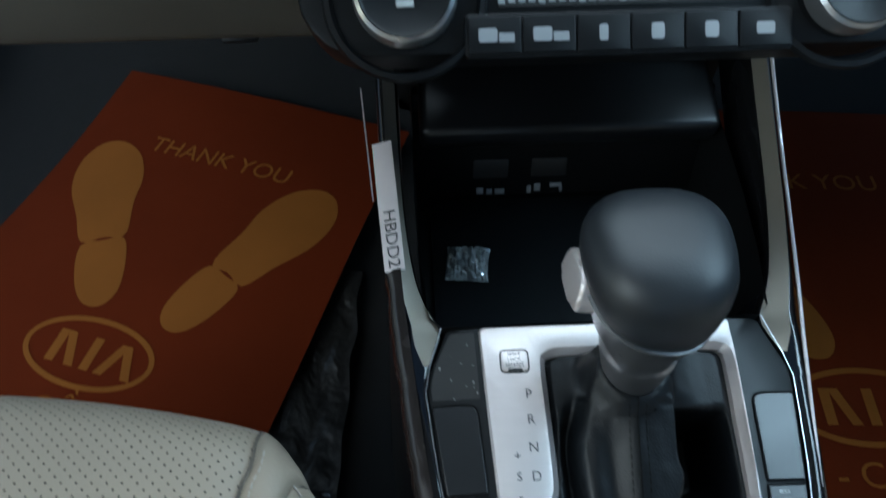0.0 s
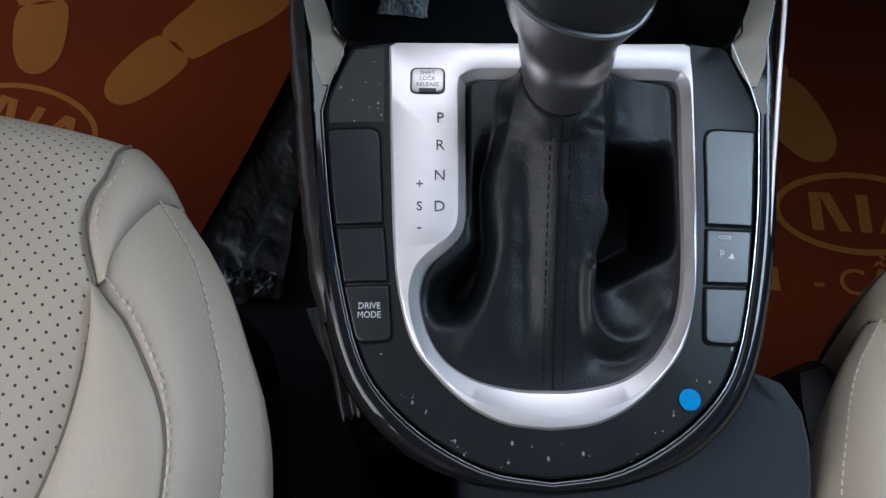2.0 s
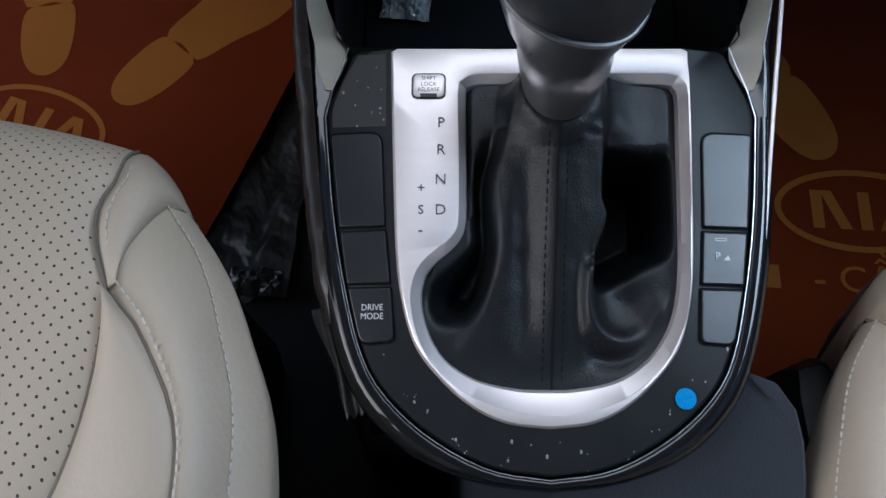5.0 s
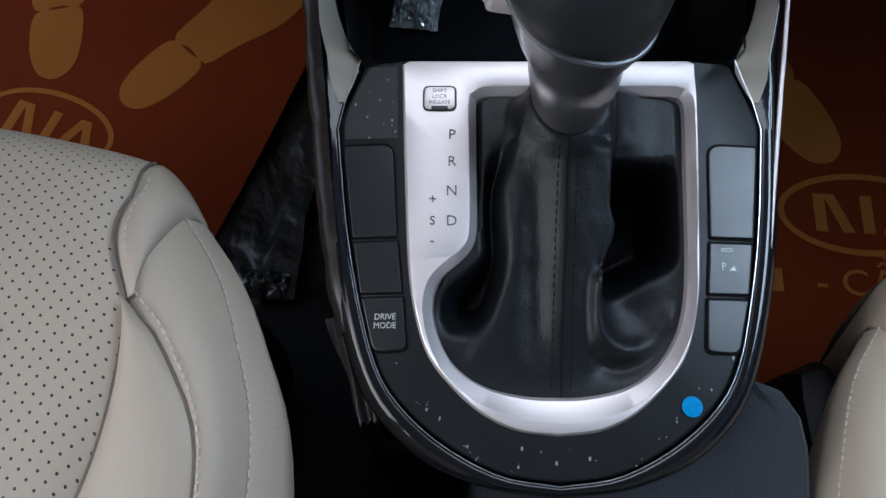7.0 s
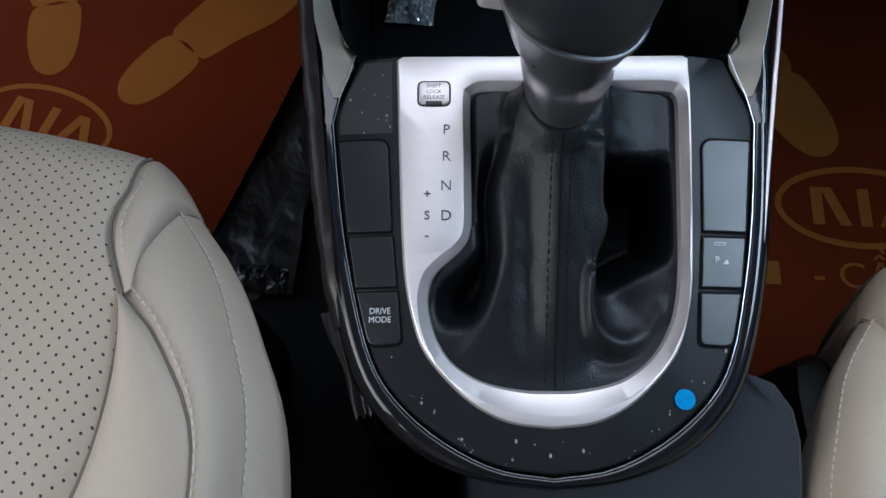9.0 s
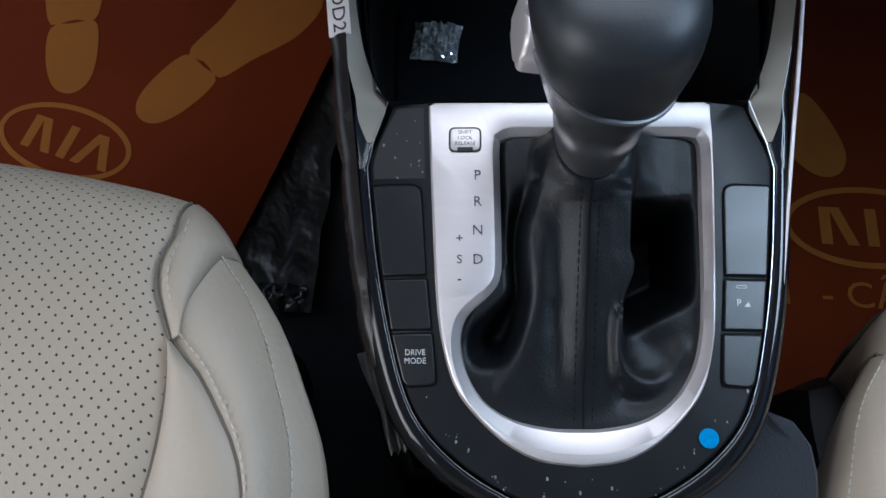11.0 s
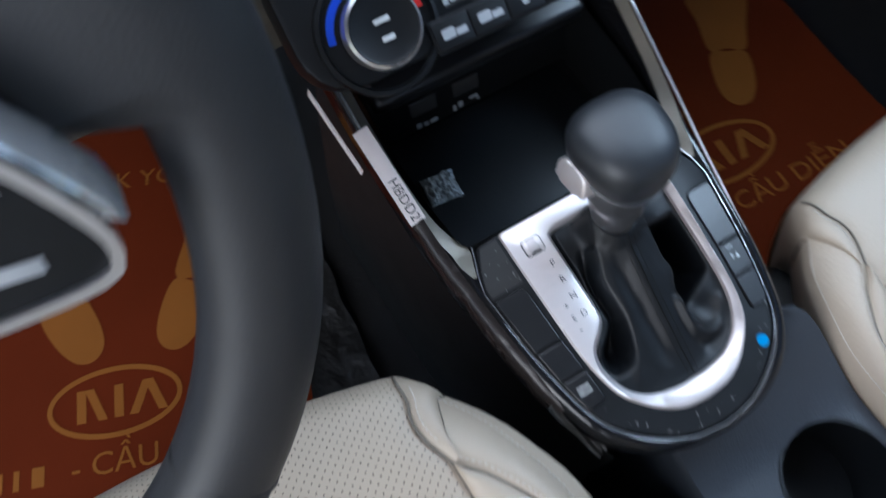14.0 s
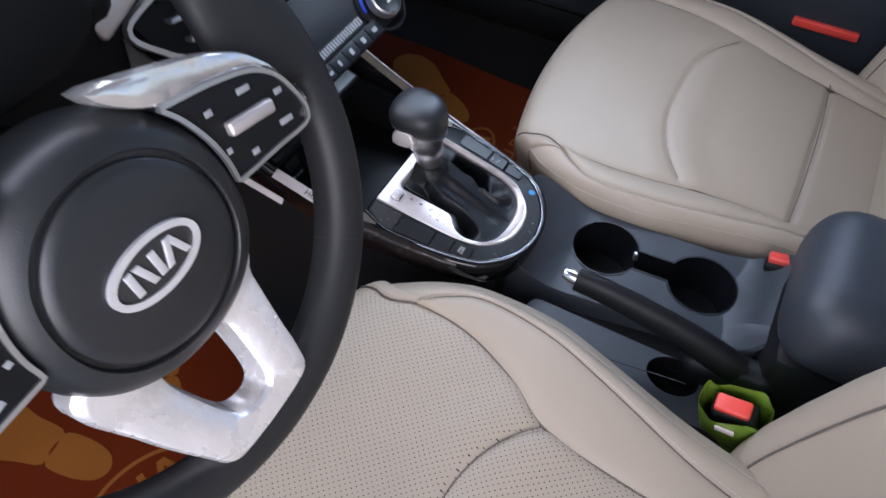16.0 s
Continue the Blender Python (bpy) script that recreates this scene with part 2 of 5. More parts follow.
def stitches(pts, length, radius, gap=0.45):
    """A row of short threads along pts."""
    p = np.array(pts, float)
    s = np.r_[0, np.cumsum(np.linalg.norm(np.diff(p, axis=0), axis=1))]
    bms = bmesh.new()
    for a in np.arange(0, s[-1] - length, length):
        e = [Vector([np.interp(v, s, p[:, k]) for k in range(3)]) for v in (a, a + length * (1 - gap))]
        d = (e[1] - e[0])
        if d.length < 1e-6:
            continue
        rot = d.to_track_quat("Z", "Y").to_matrix().to_4x4()
        bmesh.ops.create_cone(bms, cap_ends=True, segments=5, radius1=radius, radius2=radius * 0.8, depth=d.length,
                              matrix=Matrix.Translation((e[0] + e[1]) / 2) @ rot)
    return bms


def mirrored(half):
    """A symmetric outline from its half with x >= 0, from one end to the other."""
    h = [tuple(p) for p in half]
    return h + [(-p[0], *p[1:]) for p in h[::-1] if abs(p[0]) > 1e-6]


def with_holes(outline, holes, z, m=None):
    """A flat sheet with holes."""
    bm = bmesh.new()
    edges = []
    for loop in [outline, *holes]:
        vs = [bm.verts.new((*p[:2], z)) for p in loop]
        edges += [bm.edges.new((vs[i], vs[(i + 1) % len(vs)])) for i in range(len(vs))]
    bmesh.ops.triangle_fill(bm, use_beauty=True, use_dissolve=False, edges=edges)
    return moved(bm, m) if m else bm


def flat(outline, z=0.0):
    """A thin flat print of that outline."""
    return with_holes(outline, [], z)


# ---- shell of the car and the ground outside ----
PANEL = pose(0, 0, 0.30, 10, 0, 0)

single("ground", box((60, 60, 0.1), 0, pose(0, 0, -0.45)), GROUND, "grey paved ground outside the car", "ground", kind="structure")
single("floor", box((1.62, 2.9, 0.06), 0, pose(0, -0.45, -0.035)), CARPET, "black carpeted car floor", "floor", kind="structure")
single("ceiling", box((1.30, 1.95, 0.04), 0.015, pose(0, -0.875, 1.22)), HEADLINER, "grey fabric roof lining", "ceiling", kind="structure", at=(0, -0.8, 1.22))
single("wall_front", box((1.62, 0.05, 0.75), 0, pose(0, 0.98, 0.34)), CARPET, "dark firewall behind the pedals", "wall", kind="structure")
single("wall_rear", box((1.62, 0.06, 0.7), 0.02, pose(0, -1.87, 0.33)), HEADLINER, "grey rear wall of the cabin", "wall", kind="structure")
for side in (-1, 1):
    single("pillar_front", tube([(side * 0.76, 0.75, 0.66), (side * 0.70, 0.45, 0.95), (side * 0.62, 0.08, 1.2)], 0.035, 10), HEADLINER,
           "grey lined windscreen pillar", "pillar", "pillars", "structure")
    single("pillar_middle", tube([(side * 0.77, -0.62, 0.0), (side * 0.76, -0.62, 0.62), (side * 0.64, -0.66, 1.21)], 0.05, 10), HEADLINER,
           "grey lined door pillar", "pillar", "pillars", "structure")
    single("pillar_rear", tube([(side * 0.76, -1.85, 0.6), (side * 0.62, -1.5, 1.21)], 0.06, 10), HEADLINER,
           "grey lined rear pillar", "pillar", "pillars", "structure")
    single("sill", box((0.09, 2.6, 0.10), 0.02, pose(side * 0.80, -0.45, 0.03)), PLASTIC, "black door sill trim", "sill", "sills", "structure")
single("wall_rear_side", box((0.06, 1.2, 0.62), 0.02, pose(0.79, -1.25, 0.33)), BEIGE_PLASTIC, "beige lower side wall of the rear cabin", "wall", kind="structure")
single("wall_rear_side", box((0.06, 1.2, 0.62), 0.02, pose(-0.79, -1.25, 0.33)), BEIGE_PLASTIC, "beige lower side wall of the rear cabin", "wall", kind="structure")

single("window_1", box((0.006, 1.10, 0.50), 0, pose(0.735, -0.10, 0.90, 0, -14, 0)), mat("side_glass", (0.006, 0.007, 0.007), 0.02, alpha=0.15), "clear passenger window", "window", kind="structure")
screen = loft([[(-0.62, 0.09, 1.20), (0.0, 0.11, 1.21), (0.62, 0.09, 1.20)], [(-0.75, 0.80, 0.76), (0.0, 0.88, 0.76), (0.75, 0.80, 0.76)]], closed=False)
bmesh.ops.solidify(screen, geom=screen.faces[:], thickness=0.005)
single("window_2", screen, mat("screen_glass", (0.006, 0.007, 0.007), 0.02, alpha=0.15), "clear windscreen", "windscreen", kind="structure")


# ---- centre console ----
console = thing("centre_console", (0, -0.1, 0.0), "black centre console with gloss trim and silver gear bezel", "console")

SILVER = mirrored(spline([(0.069, 0.085), (0.0668, 0.03), (0.0645, -0.014), (0.0612, -0.036), (0.0555, -0.0535), (0.0455, -0.0665), (0.033, -0.0775), (0.018, -0.0846), (0, -0.0868)], 48))
inner_r = [tuple(p) for p in spline([(0.0575, 0.068), (0.0615, 0.067), (0.0632, 0.0625), (0.0618, 0.03), (0.0597, -0.014), (0.0565, -0.035), (0.051, -0.048), (0.042, -0.0592), (0.029, -0.067), (0.012, -0.0705), (0, -0.0709)], 48)]
inner_l = [tuple(p) for p in spline([(-0.0, -0.0709), (-0.012, -0.0705), (-0.029, -0.067), (-0.042, -0.0592), (-0.0495, -0.048), (-0.053, -0.035), (-0.0525, -0.026), (-0.0495, -0.0195), (-0.0405, -0.0115), (-0.0350, -0.0045), (-0.0335, 0.004), (-0.0335, 0.03), (-0.0338, 0.0625), (-0.0325, 0.0665), (-0.028, 0.068)], 60)]
OPENING = inner_r + inner_l[1:]
MATTE = mirrored(spline([(0.0855, 0.085), (0.091, 0.0705), (0.0962, 0.058), (0.0968, 0.05), (0.0955, 0.04), (0.0915, 0.008), (0.0853, -0.026), (0.0774, -0.055), (0.0676, -0.0723), (0.0492, -0.0888), (0.025, -0.1015), (0, -0.1055)], 60))
EDGE = [(0.0975, 0.052), (0.0925, 0.008), (0.0863, -0.026), (0.0784, -0.0555), (0.0684, -0.0732), (0.0498, -0.0900), (0.025, -0.1028), (0, -0.1068)]
OUTER = [(0.1085, 0.052), (0.1035, 0.005), (0.0975, -0.028), (0.0885, -0.0595), (0.0775, -0.0800), (0.0565, -0.0985), (0.029, -0.1090), (0, -0.1125)]


def resample(outline, n):
    o = np.array([p[:2] for p in outline] + [outline[0][:2]], float)
    s = np.r_[0, np.cumsum(np.linalg.norm(np.diff(o, axis=0), axis=1))]
    return [tuple(np.interp(v, s, o[:, k]) for k in range(2)) for v in np.linspace(0, s[-1], n, endpoint=False)]


def by_angle(outline, n, cx, cy):
    """Points of an outline at even angles round a centre."""
    o = np.array(resample(outline, 1200)) - (cx, cy)
    a = np.arctan2(o[:, 1], o[:, 0])
    order = np.argsort(a)
    a, o = a[order], o[order]
    t = np.linspace(-math.pi, math.pi, n, endpoint=False)
    return np.stack([np.interp(t, a, o[:, k], period=2 * math.pi) for k in range(2)], 1) + (cx, cy)


# silver bezel: flat rim, then a chamfer down to the boot
opening_wide = [tuple(p) for p in (lambda o: o + 0.0038 * (lambda d: np.stack([d[:, 1], -d[:, 0]], 1) / np.linalg.norm(d, axis=1)[:, None])(np.roll(o, -1, 0) - np.roll(o, 1, 0)) * -1)(by_angle(OPENING, 220, 0.012, -0.005))]
wide = np.array(opening_wide)
tight = by_angle(OPENING, 220, 0.012, -0.005)
if np.linalg.norm(wide - (0.012, -0.005), axis=1).mean() < np.linalg.norm(tight - (0.012, -0.005), axis=1).mean():
    wide = 2 * tight - wide
back = np.clip((-tight[:, 1] - 0.030) / 0.032, 0, 1)[:, None]
back = back * back * (3 - 2 * back)
rim = by_angle(SILVER, 220, 0.012, -0.005)
room = np.linalg.norm(rim - tight, axis=1)[:, None]
share = np.minimum(1 + 1.9 * back, 0.66 * room / 0.0038)
share = sum(np.roll(share, k, 0) for k in range(-9, 10)) / 19
wide = tight + share * (wide - tight)
bezel_rings = [[(*p, -0.004) for p in rim], [(*p, -0.0006) for p in rim], [(*(p + 0.0012 * (q - p) / np.linalg.norm(q - p)), 0.0012) for p, q in zip(rim, wide)], [(*(p + 0.0018 * (q - p) / np.linalg.norm(q - p)), 0.0014) for p, q in zip(rim, wide)],
               [(*(p + 0.93 * (q - p)), 0.0012) for p, q in zip(rim, wide)], [(*q, 0.0008) for q in wide],
               [(*(q + 0.86 * (r - q)), -0.0036 + 0.0004 * k) for q, r, k in zip(wide, tight, back[:, 0])], [(*r, -0.0072 + 0.0010 * k) for r, k in zip(tight, back[:, 0])]]
bezel = part("bezel", moved(loft(bezel_rings), PANEL), SATIN, console, "satin silver gear lever bezel", sharp=25)

def drooped(bm):
    """The trim outside the bezel falls away a little towards both sides."""
    inv = PANEL.inverted()
    for v in bm.verts:
        p = inv @ v.co
        d = 0.13 * max(0.0, min(abs(p.x), 0.118) - 0.0645)
        v.co = PANEL @ Vector((p.x * (1 + d / 0.34), p.y, p.z - d))
    return bm


# matte surround with the buttons' wells
surround = part("button_surround", drooped(merge(
    moved(loft([[(*p, -0.012) for p in by_angle(MATTE, 220, 0, -0.005)], [(*p, -0.0012) for p in by_angle(MATTE, 220, 0, -0.005)],
                [(*(p + 0.06 * (q - p)), -0.0004) for p, q in zip(by_angle(MATTE, 220, 0, -0.005), by_angle(SILVER, 220, 0, -0.005))],
                [(*q, -0.0004) for q in by_angle(SILVER, 220, 0, -0.005)],
                [(*q, -0.004) for q in by_angle(SILVER, 220, 0, -0.005)]]), PANEL),
    moved(loft([[(*p, -0.0042) for p in by_angle(SILVER, 220, 0.012, -0.005)], [(*r, -0.0085) for r in tight]]), PANEL))), SURROUND, console, "satin black plastic surround", sharp=30)


# the gloss ring with its two arms that climb to the dashboard
edge_half = spline(EDGE, 31)
outer_half = spline(OUTER, 31)
edge_full = [(-x, y) for x, y in edge_half] + [(x, y) for x, y in edge_half[::-1][1:]]
outer_full = [(-x, y) for x, y in outer_half] + [(x, y) for x, y in outer_half[::-1][1:]]
sections = []
for e, o in zip(edge_full, outer_full):
    e, o = np.array(e), np.array(o)
    sec = [(*e, -0.010), (*e, 0.0002), (*(e + 0.12 * (o - e)), 0.0014), (*(e + 0.45 * (o - e)), 0.0016), (*(e + 0.75 * (o - e)), -0.0005), (*(e + 0.95 * (o - e)), -0.005), (*o, -0.011), (*(o + 0.02 * (o - e)), -0.030), (*(o - 0.9 * (o - e)), -0.032)]
    sections.append(sec)
part("gloss_ring", drooped(moved(loft([list(s) for s in zip(*sections)], closed=False), PANEL)), GLOSS, console, "piano black trim ring", sharp=60)
for side, lab in ((-1, "gloss black side arm, partly wrapped in film"), (1, "gloss black side arm with bright edge")):
    ys = [0.052, 0.066, 0.078, 0.087, 0.100, 0.118, 0.150, 0.195, 0.24, 0.285]
    xi = [0.0975, 0.0945, 0.0905, 0.0880, 0.0945, 0.1005, 0.1050, 0.1075, 0.1085, 0.1085]
    xo = [0.1085, 0.1105, 0.1120, 0.1128, 0.1140, 0.1155, 0.1175, 0.1195, 0.1205, 0.1205]
    zz = [0.0, 0.0002, 0.0006, 0.001, 0.0022, 0.0050, 0.0115, 0.0215, 0.034, 0.050]
    secs = []
    ring_h = (0.0002, 0.0014, 0.0016, -0.0005, -0.005, -0.011)
    arm_h = (-0.0062, -0.0050, 0.0014, 0.0004, -0.0045, -0.011)
    for y, a, o, z in zip(ys, xi, xo, zz):
        w, b = o - a, max(0.0, min(1.0, (y - 0.054) / 0.024))
        share = [0, 0.12 - 0.05 * b, 0.45 + 0.17 * b, 0.75, 0.95, 1.0]
        secs.append([(side * a, y, z - (0.05 if y > 0.09 else 0.012))] + [(side * (a + f * w), y, z + (1 - b) * h0 + b * h1) for f, h0, h1 in zip(share, ring_h, arm_h)] + [(side * (o + 0.0003), y, z - 0.035)])
    arm_rows = [spline(np.array([s[k] for s in secs]), 40) for k in range(8)]
    arm = part("side_arm", drooped(moved(loft(arm_rows, closed=False), PANEL)), GLOSS, console, lab, sharp=60)
    # thin layer over the arm's inner face, coloured as its bright reflection
    gleam = []
    for u in np.linspace(0, 1, 7):
        face = []
        for y, a, o, z in zip(ys[1:], xi[1:], xo[1:], zz[1:]):
            w, b = o - a, max(0.0, min(1.0, (y - 0.054) / 0.024))
            f = 0.06 + u * 0.56 * min(1.0, (y - 0.060) / 0.020)
            h = (1 - b) * 0.0014 + b * float(np.interp(f, (0, 0.07, 0.62), (-0.0062, -0.0050, 0.0014)))
            face.append((side * (a + f * w), y, z + h + 0.0006))
        gleam.append(spline(np.array(face), 40))
    part("arm_gleam", drooped(moved(loft(gleam, closed=False), PANEL)), ARM_GLEAM, arm, "pale grey layer painting the sky's reflection on the arm's inner face", sharp=60)
# bright line between surround and ring
line = [PANEL @ Vector((x, y, 0.0006)) for x, y in [(-0.0884, 0.0865), (-0.0908, 0.0778), (-0.0948, 0.066)] + edge_full + [(0.0948, 0.066), (0.0908, 0.0778), (0.0884, 0.0865)]]
part("bright_line", drooped(tube(line, 0.00024, 6)), SOFT_CHROME, console, "thin bright chrome line")
# chrome edge; the tapering run along the ring models the window's reflection
strip = [PANEL @ Vector(p) for p in spline([(0.0800, -0.069, -0.0040), (0.0905, -0.0355, -0.0010), (0.0958, -0.0082, 0.0004), (0.1020, 0.0312, 0.0010), (0.1082, 0.0724, 0.0022), (0.1110, 0.0921, 0.0038), (0.1148, 0.13, 0.0090), (0.1182, 0.2, 0.0240), (0.1195, 0.285, 0.051)], 70)]
part("strip_and_gleam", drooped(tube(strip, [0.0002 + 0.0009 * min(1.0, k / 26) for k in range(70)], 8)), SATIN, console, "chrome edge strip, its thin lower run standing for the window's reflection")


# buttons
def button(corners, r, name="button", lab=""):
    c = np.array(corners)
    mid = c.mean(0)
    out = []
    for k in range(4):
        a, b, d = c[k - 1], c[k], c[(k + 1) % 4]
        rr = r[k]
        p, q = b + rr * (a - b) / np.linalg.norm(a - b), b + rr * (d - b) / np.linalg.norm(d - b)
        for t in np.linspace(0, 1, 6):
            out.append((1 - t) ** 2 * p + 2 * t * (1 - t) * b + t * t * q)
    well = [mid + 1.0 * (p - mid) + 0.0011 * (p - mid) / np.linalg.norm(p - mid) for p in out]
    b = part(name, drooped(slab(out, -0.002, 0.0010, 0.0006, PANEL)), BUTTON, console, lab, sharp=15)
    part("gap", drooped(slab(well, -0.003, -0.0002, 0, PANEL)), GAP, b, "dark gap round the button")
    return b


left = [[(-0.0945, 0.0430), (-0.0722, 0.0430), (-0.0695, -0.0008), (-0.0890, -0.0008)], [(-0.0885, -0.0032), (-0.0692, -0.0032), (-0.0668, -0.0262), (-0.0848, -0.0262)], [(-0.0843, -0.0286), (-0.0664, -0.0286), (-0.0645, -0.0512), (-0.0785, -0.0520)]]
radii = [(0.002, 0.006, 0.0012, 0.001), (0.001, 0.001, 0.001, 0.001), (0.001, 0.001, 0.003, 0.004)]
btns = []
for k in range(3):
    btns.append(button(left[k], radii[k], lab=("blank satin black button", "blank satin black button", "drive mode button with pale lettering")[k]))
right = [[(-x, y) for x, y in reversed(q)] for q in left]
for k in range(3):
    r = radii[k]
    btns.append(button([right[k][2], right[k][3], right[k][0], right[k][1]], (r[1], r[0], r[3], r[2]), lab=("blank satin black button", "parking sensor button with pale sign", "blank satin black button")[k]))
part("lettering", drooped(merge(words("DRIVE", 0.0038, PANEL @ pose(-0.0738, -0.0370, 0.0013), squeeze=0.90), words("MODE", 0.0038, PANEL @ pose(-0.0738, -0.0408, 0.0013), squeeze=0.90))), WHITE_PRINT, btns[2], "white lettering")
part("lettering", drooped(merge(words("P", 0.0047, PANEL @ pose(0.0745, -0.0140, 0.0013)), moved(slab([(0, 0), (0.0030, 0), (0.0022, 0.0024)], 0, 0.0002), PANEL @ pose(0.0768, -0.0157, 0.0012)), band(rounded(0.0048, 0.0011, 0.0003, x=0.0765, y=-0.0064), 0.00014, 0.0011, 0.00125, PANEL))), WHITE_PRINT, btns[4], "white parking sensor sign")

part("film_patch", drooped(slab([tuple(p) for p in spline([(-0.0942, 0.0470), (-0.0944, 0.0560), (-0.0905, 0.0690), (-0.0840, 0.0828)], 14)] + [(-0.0712, 0.0828), (-0.0702, 0.0465)], -0.0008, -0.0003, 0, PANEL)), FILM_PATCH, surround, "dull clear film left on the surround")

# writing on the bezel
for ch, y in (("P", 0.0470), ("R", 0.0340), ("N", 0.0200), ("D", 0.0060)):
    part("letter", words(ch, 0.0069, PANEL @ pose(-0.0452, y, 0.0015), thin=-0.00003), GREY_PRINT, bezel, "dark grey gear letter")
for ch, y, s in (("+", 0.0160, 0.0062), ("S", 0.0060, 0.0058), ("-", -0.0030, 0.0068)):
    part("letter", words(ch, s, PANEL @ pose(-0.0538, y, 0.0015), thin=0.00003), GREY_PRINT, bezel, "dark grey gear sign")
lock = part("lock_button", slab(rounded(0.0142, 0.0112, 0.0022, x=-0.0510, y=0.0650), 0.0005, 0.0024, 0.0005, PANEL), SATIN, bezel, "silver shift lock release cover")
part("gap", slab(rounded(0.0158, 0.0128, 0.0028, x=-0.0510, y=0.0650), 0.0, 0.00152, 0, PANEL), BLACK_PRINT, bezel, "dark gap")
part("notch", slab(rounded(0.0076, 0.0018, 0.0003, x=-0.0510, y=0.0600), 0.001, 0.00255, 0, PANEL), BLACK_PRINT, bezel, "dark pry slot")
for word, y in (("SHIFT", 0.0685), ("LOCK", 0.0656), ("RELEASE", 0.0628)):
    part("letter", words(word, 0.0027, PANEL @ pose(-0.0510, y, 0.00245), 0.0001), GREY_PRINT, bezel, "small grey lettering")

# body below the trim and behind it
body_l = [(-0.115, 0.30), (-0.112, 0.12), (-0.106, 0.05), (-0.100, 0.0), (-0.090, -0.055), (-0.078, -0.085)]
low = []
for z, grow in ((0.285, -0.004), (0.22, 0.006), (0.12, 0.016), (0.0, 0.022)):
    ring = [(s * (-x + (grow if y > -0.08 else grow * 0.8)), y, z + 0.15 * y * (z / 0.3) - (0.012 if z > 0.2 else 0)) for s, pts in ((-1, body_l), (1, body_l[::-1])) for x, y in pts]
    low.append(ring)
part("lower_body", loft(low, closed=False), PLASTIC, console, "black textured lower console", sharp=60)
# rear console deck with cup holders
deck_z = 0.228
deck_out = [(-0.030, -0.100), (-0.022, -0.19), (-0.004, -0.30), (0.0, -0.40), (0.135, -0.40), (0.130, -0.30), (0.122, -0.19), (0.112, -0.08), (0.06, -0.055), (-0.02, -0.062)]


CUPS = [(0.067, -0.183), (0.070, -0.312)]
cup_r = 0.0435


def cup_outline(r):
    """Two round wells joined by a short channel."""
    (ax, ay), (bx, by) = CUPS
    w = r * 0.36
    out = []
    g = math.asin(w / r)
    for a in np.linspace(-math.pi / 2 + g, 1.5 * math.pi - g, 30):
        out.append((ax + r * math.cos(a), ay + r * math.sin(a)))
    for a in np.linspace(math.pi / 2 + g, 2.5 * math.pi - g, 30):
        out.append((bx + r * math.cos(a), by + r * math.sin(a)))
    return out


deck_smooth = [tuple(p) for p in spline(deck_out, 70, closed=True)]
hole = cup_outline(cup_r)


def deck_height(y):
    return 0.228 + 0.050 * max(0.0, min(1.0, (y + 0.150) / 0.085)) ** 1.6 + 0.045 * max(0.0, min(1.0, (-y - 0.355) / 0.045)) ** 1.5


deck = with_holes(deck_smooth, [hole], deck_z)
bmesh.ops.subdivide_edges(deck, edges=[e for e in deck.edges if e.calc_length() > 0.02], cuts=3)
for v in deck.verts:
    v.co.z = deck_height(v.co.y)
skirt = loft([[(x, y, deck_height(y)) for x, y in deck_smooth], [(x + (0.004 if x > 0.05 else -0.004), y, deck_height(y) - 0.006) for x, y in deck_smooth], [(x + (0.012 if x > 0.05 else -0.012), y, 0.02) for x, y in deck_smooth]])
part("rear_deck", merge(deck, skirt), GREY_PLASTIC, console, "dark grey plastic deck round the cup holders", sharp=50)
wells = part("cup_well", merge(loft([[(x, y, deck_z + 0.0005) for x, y in hole], [(x, y, deck_z - 0.07) for x, y in hole]]), with_holes(hole, [], deck_z - 0.07)), BLACK_LEATHER, console, "deep black double cup holder", sharp=60)
part("well_rim", band(cup_outline(cup_r + 0.0012), 0.0014, deck_z - 0.003, deck_z + 0.0008), BLACK_LEATHER, wells, "black rim of the cup holder")
part("cup_tab", box((0.006, 0.010, 0.014), 0.002, pose(0.085, -0.2235, 0.214, 0, 0, 30)), SOFT_CHROME, wells, "small holder tab")
# side tray on the driver's side of the lever
part("lever_channel", box((0.050, 0.26, 0.10), 0.012, pose(-0.020, -0.265, 0.150), seg=3), PLASTIC, console, "black channel beside the parking brake")
trim_line = rounded(0.072, 0.27, 0.014, x=-0.078, y=-0.262)
well_line = circle(0.024, 36, -0.066, -0.318, 0.031)
side_trim = part("console_side", merge(with_holes(trim_line, [well_line], 0.216), loft([[(x, y, 0.216) for x, y in trim_line], [(-0.078 + 1.03 * (x + 0.078), -0.262 + 1.01 * (y + 0.262), 0.212) for x, y in trim_line], [(-0.078 + 1.05 * (x + 0.078), -0.262 + 1.01 * (y + 0.262), 0.05) for x, y in trim_line]])), GREY_PLASTIC, console, "grey side trim of the console", sharp=50)
part("coin_well", merge(loft([[(x, y, 0.2162) for x, y in well_line], [(-0.066 + 0.9 * (x + 0.066), -0.318 + 0.9 * (y + 0.318), 0.165) for x, y in well_line]]), with_holes(circle(0.0225, 36, -0.066, -0.318, 0.029), [], 0.166)), PLASTIC, side_trim, "deep oval coin well", sharp=50)
part("joint", box((0.0012, 0.20, 0.0012), 0, pose(-0.082, -0.235, 0.2163, 0, 0, 8)), BLACK_PRINT, side_trim, "dark joint line")

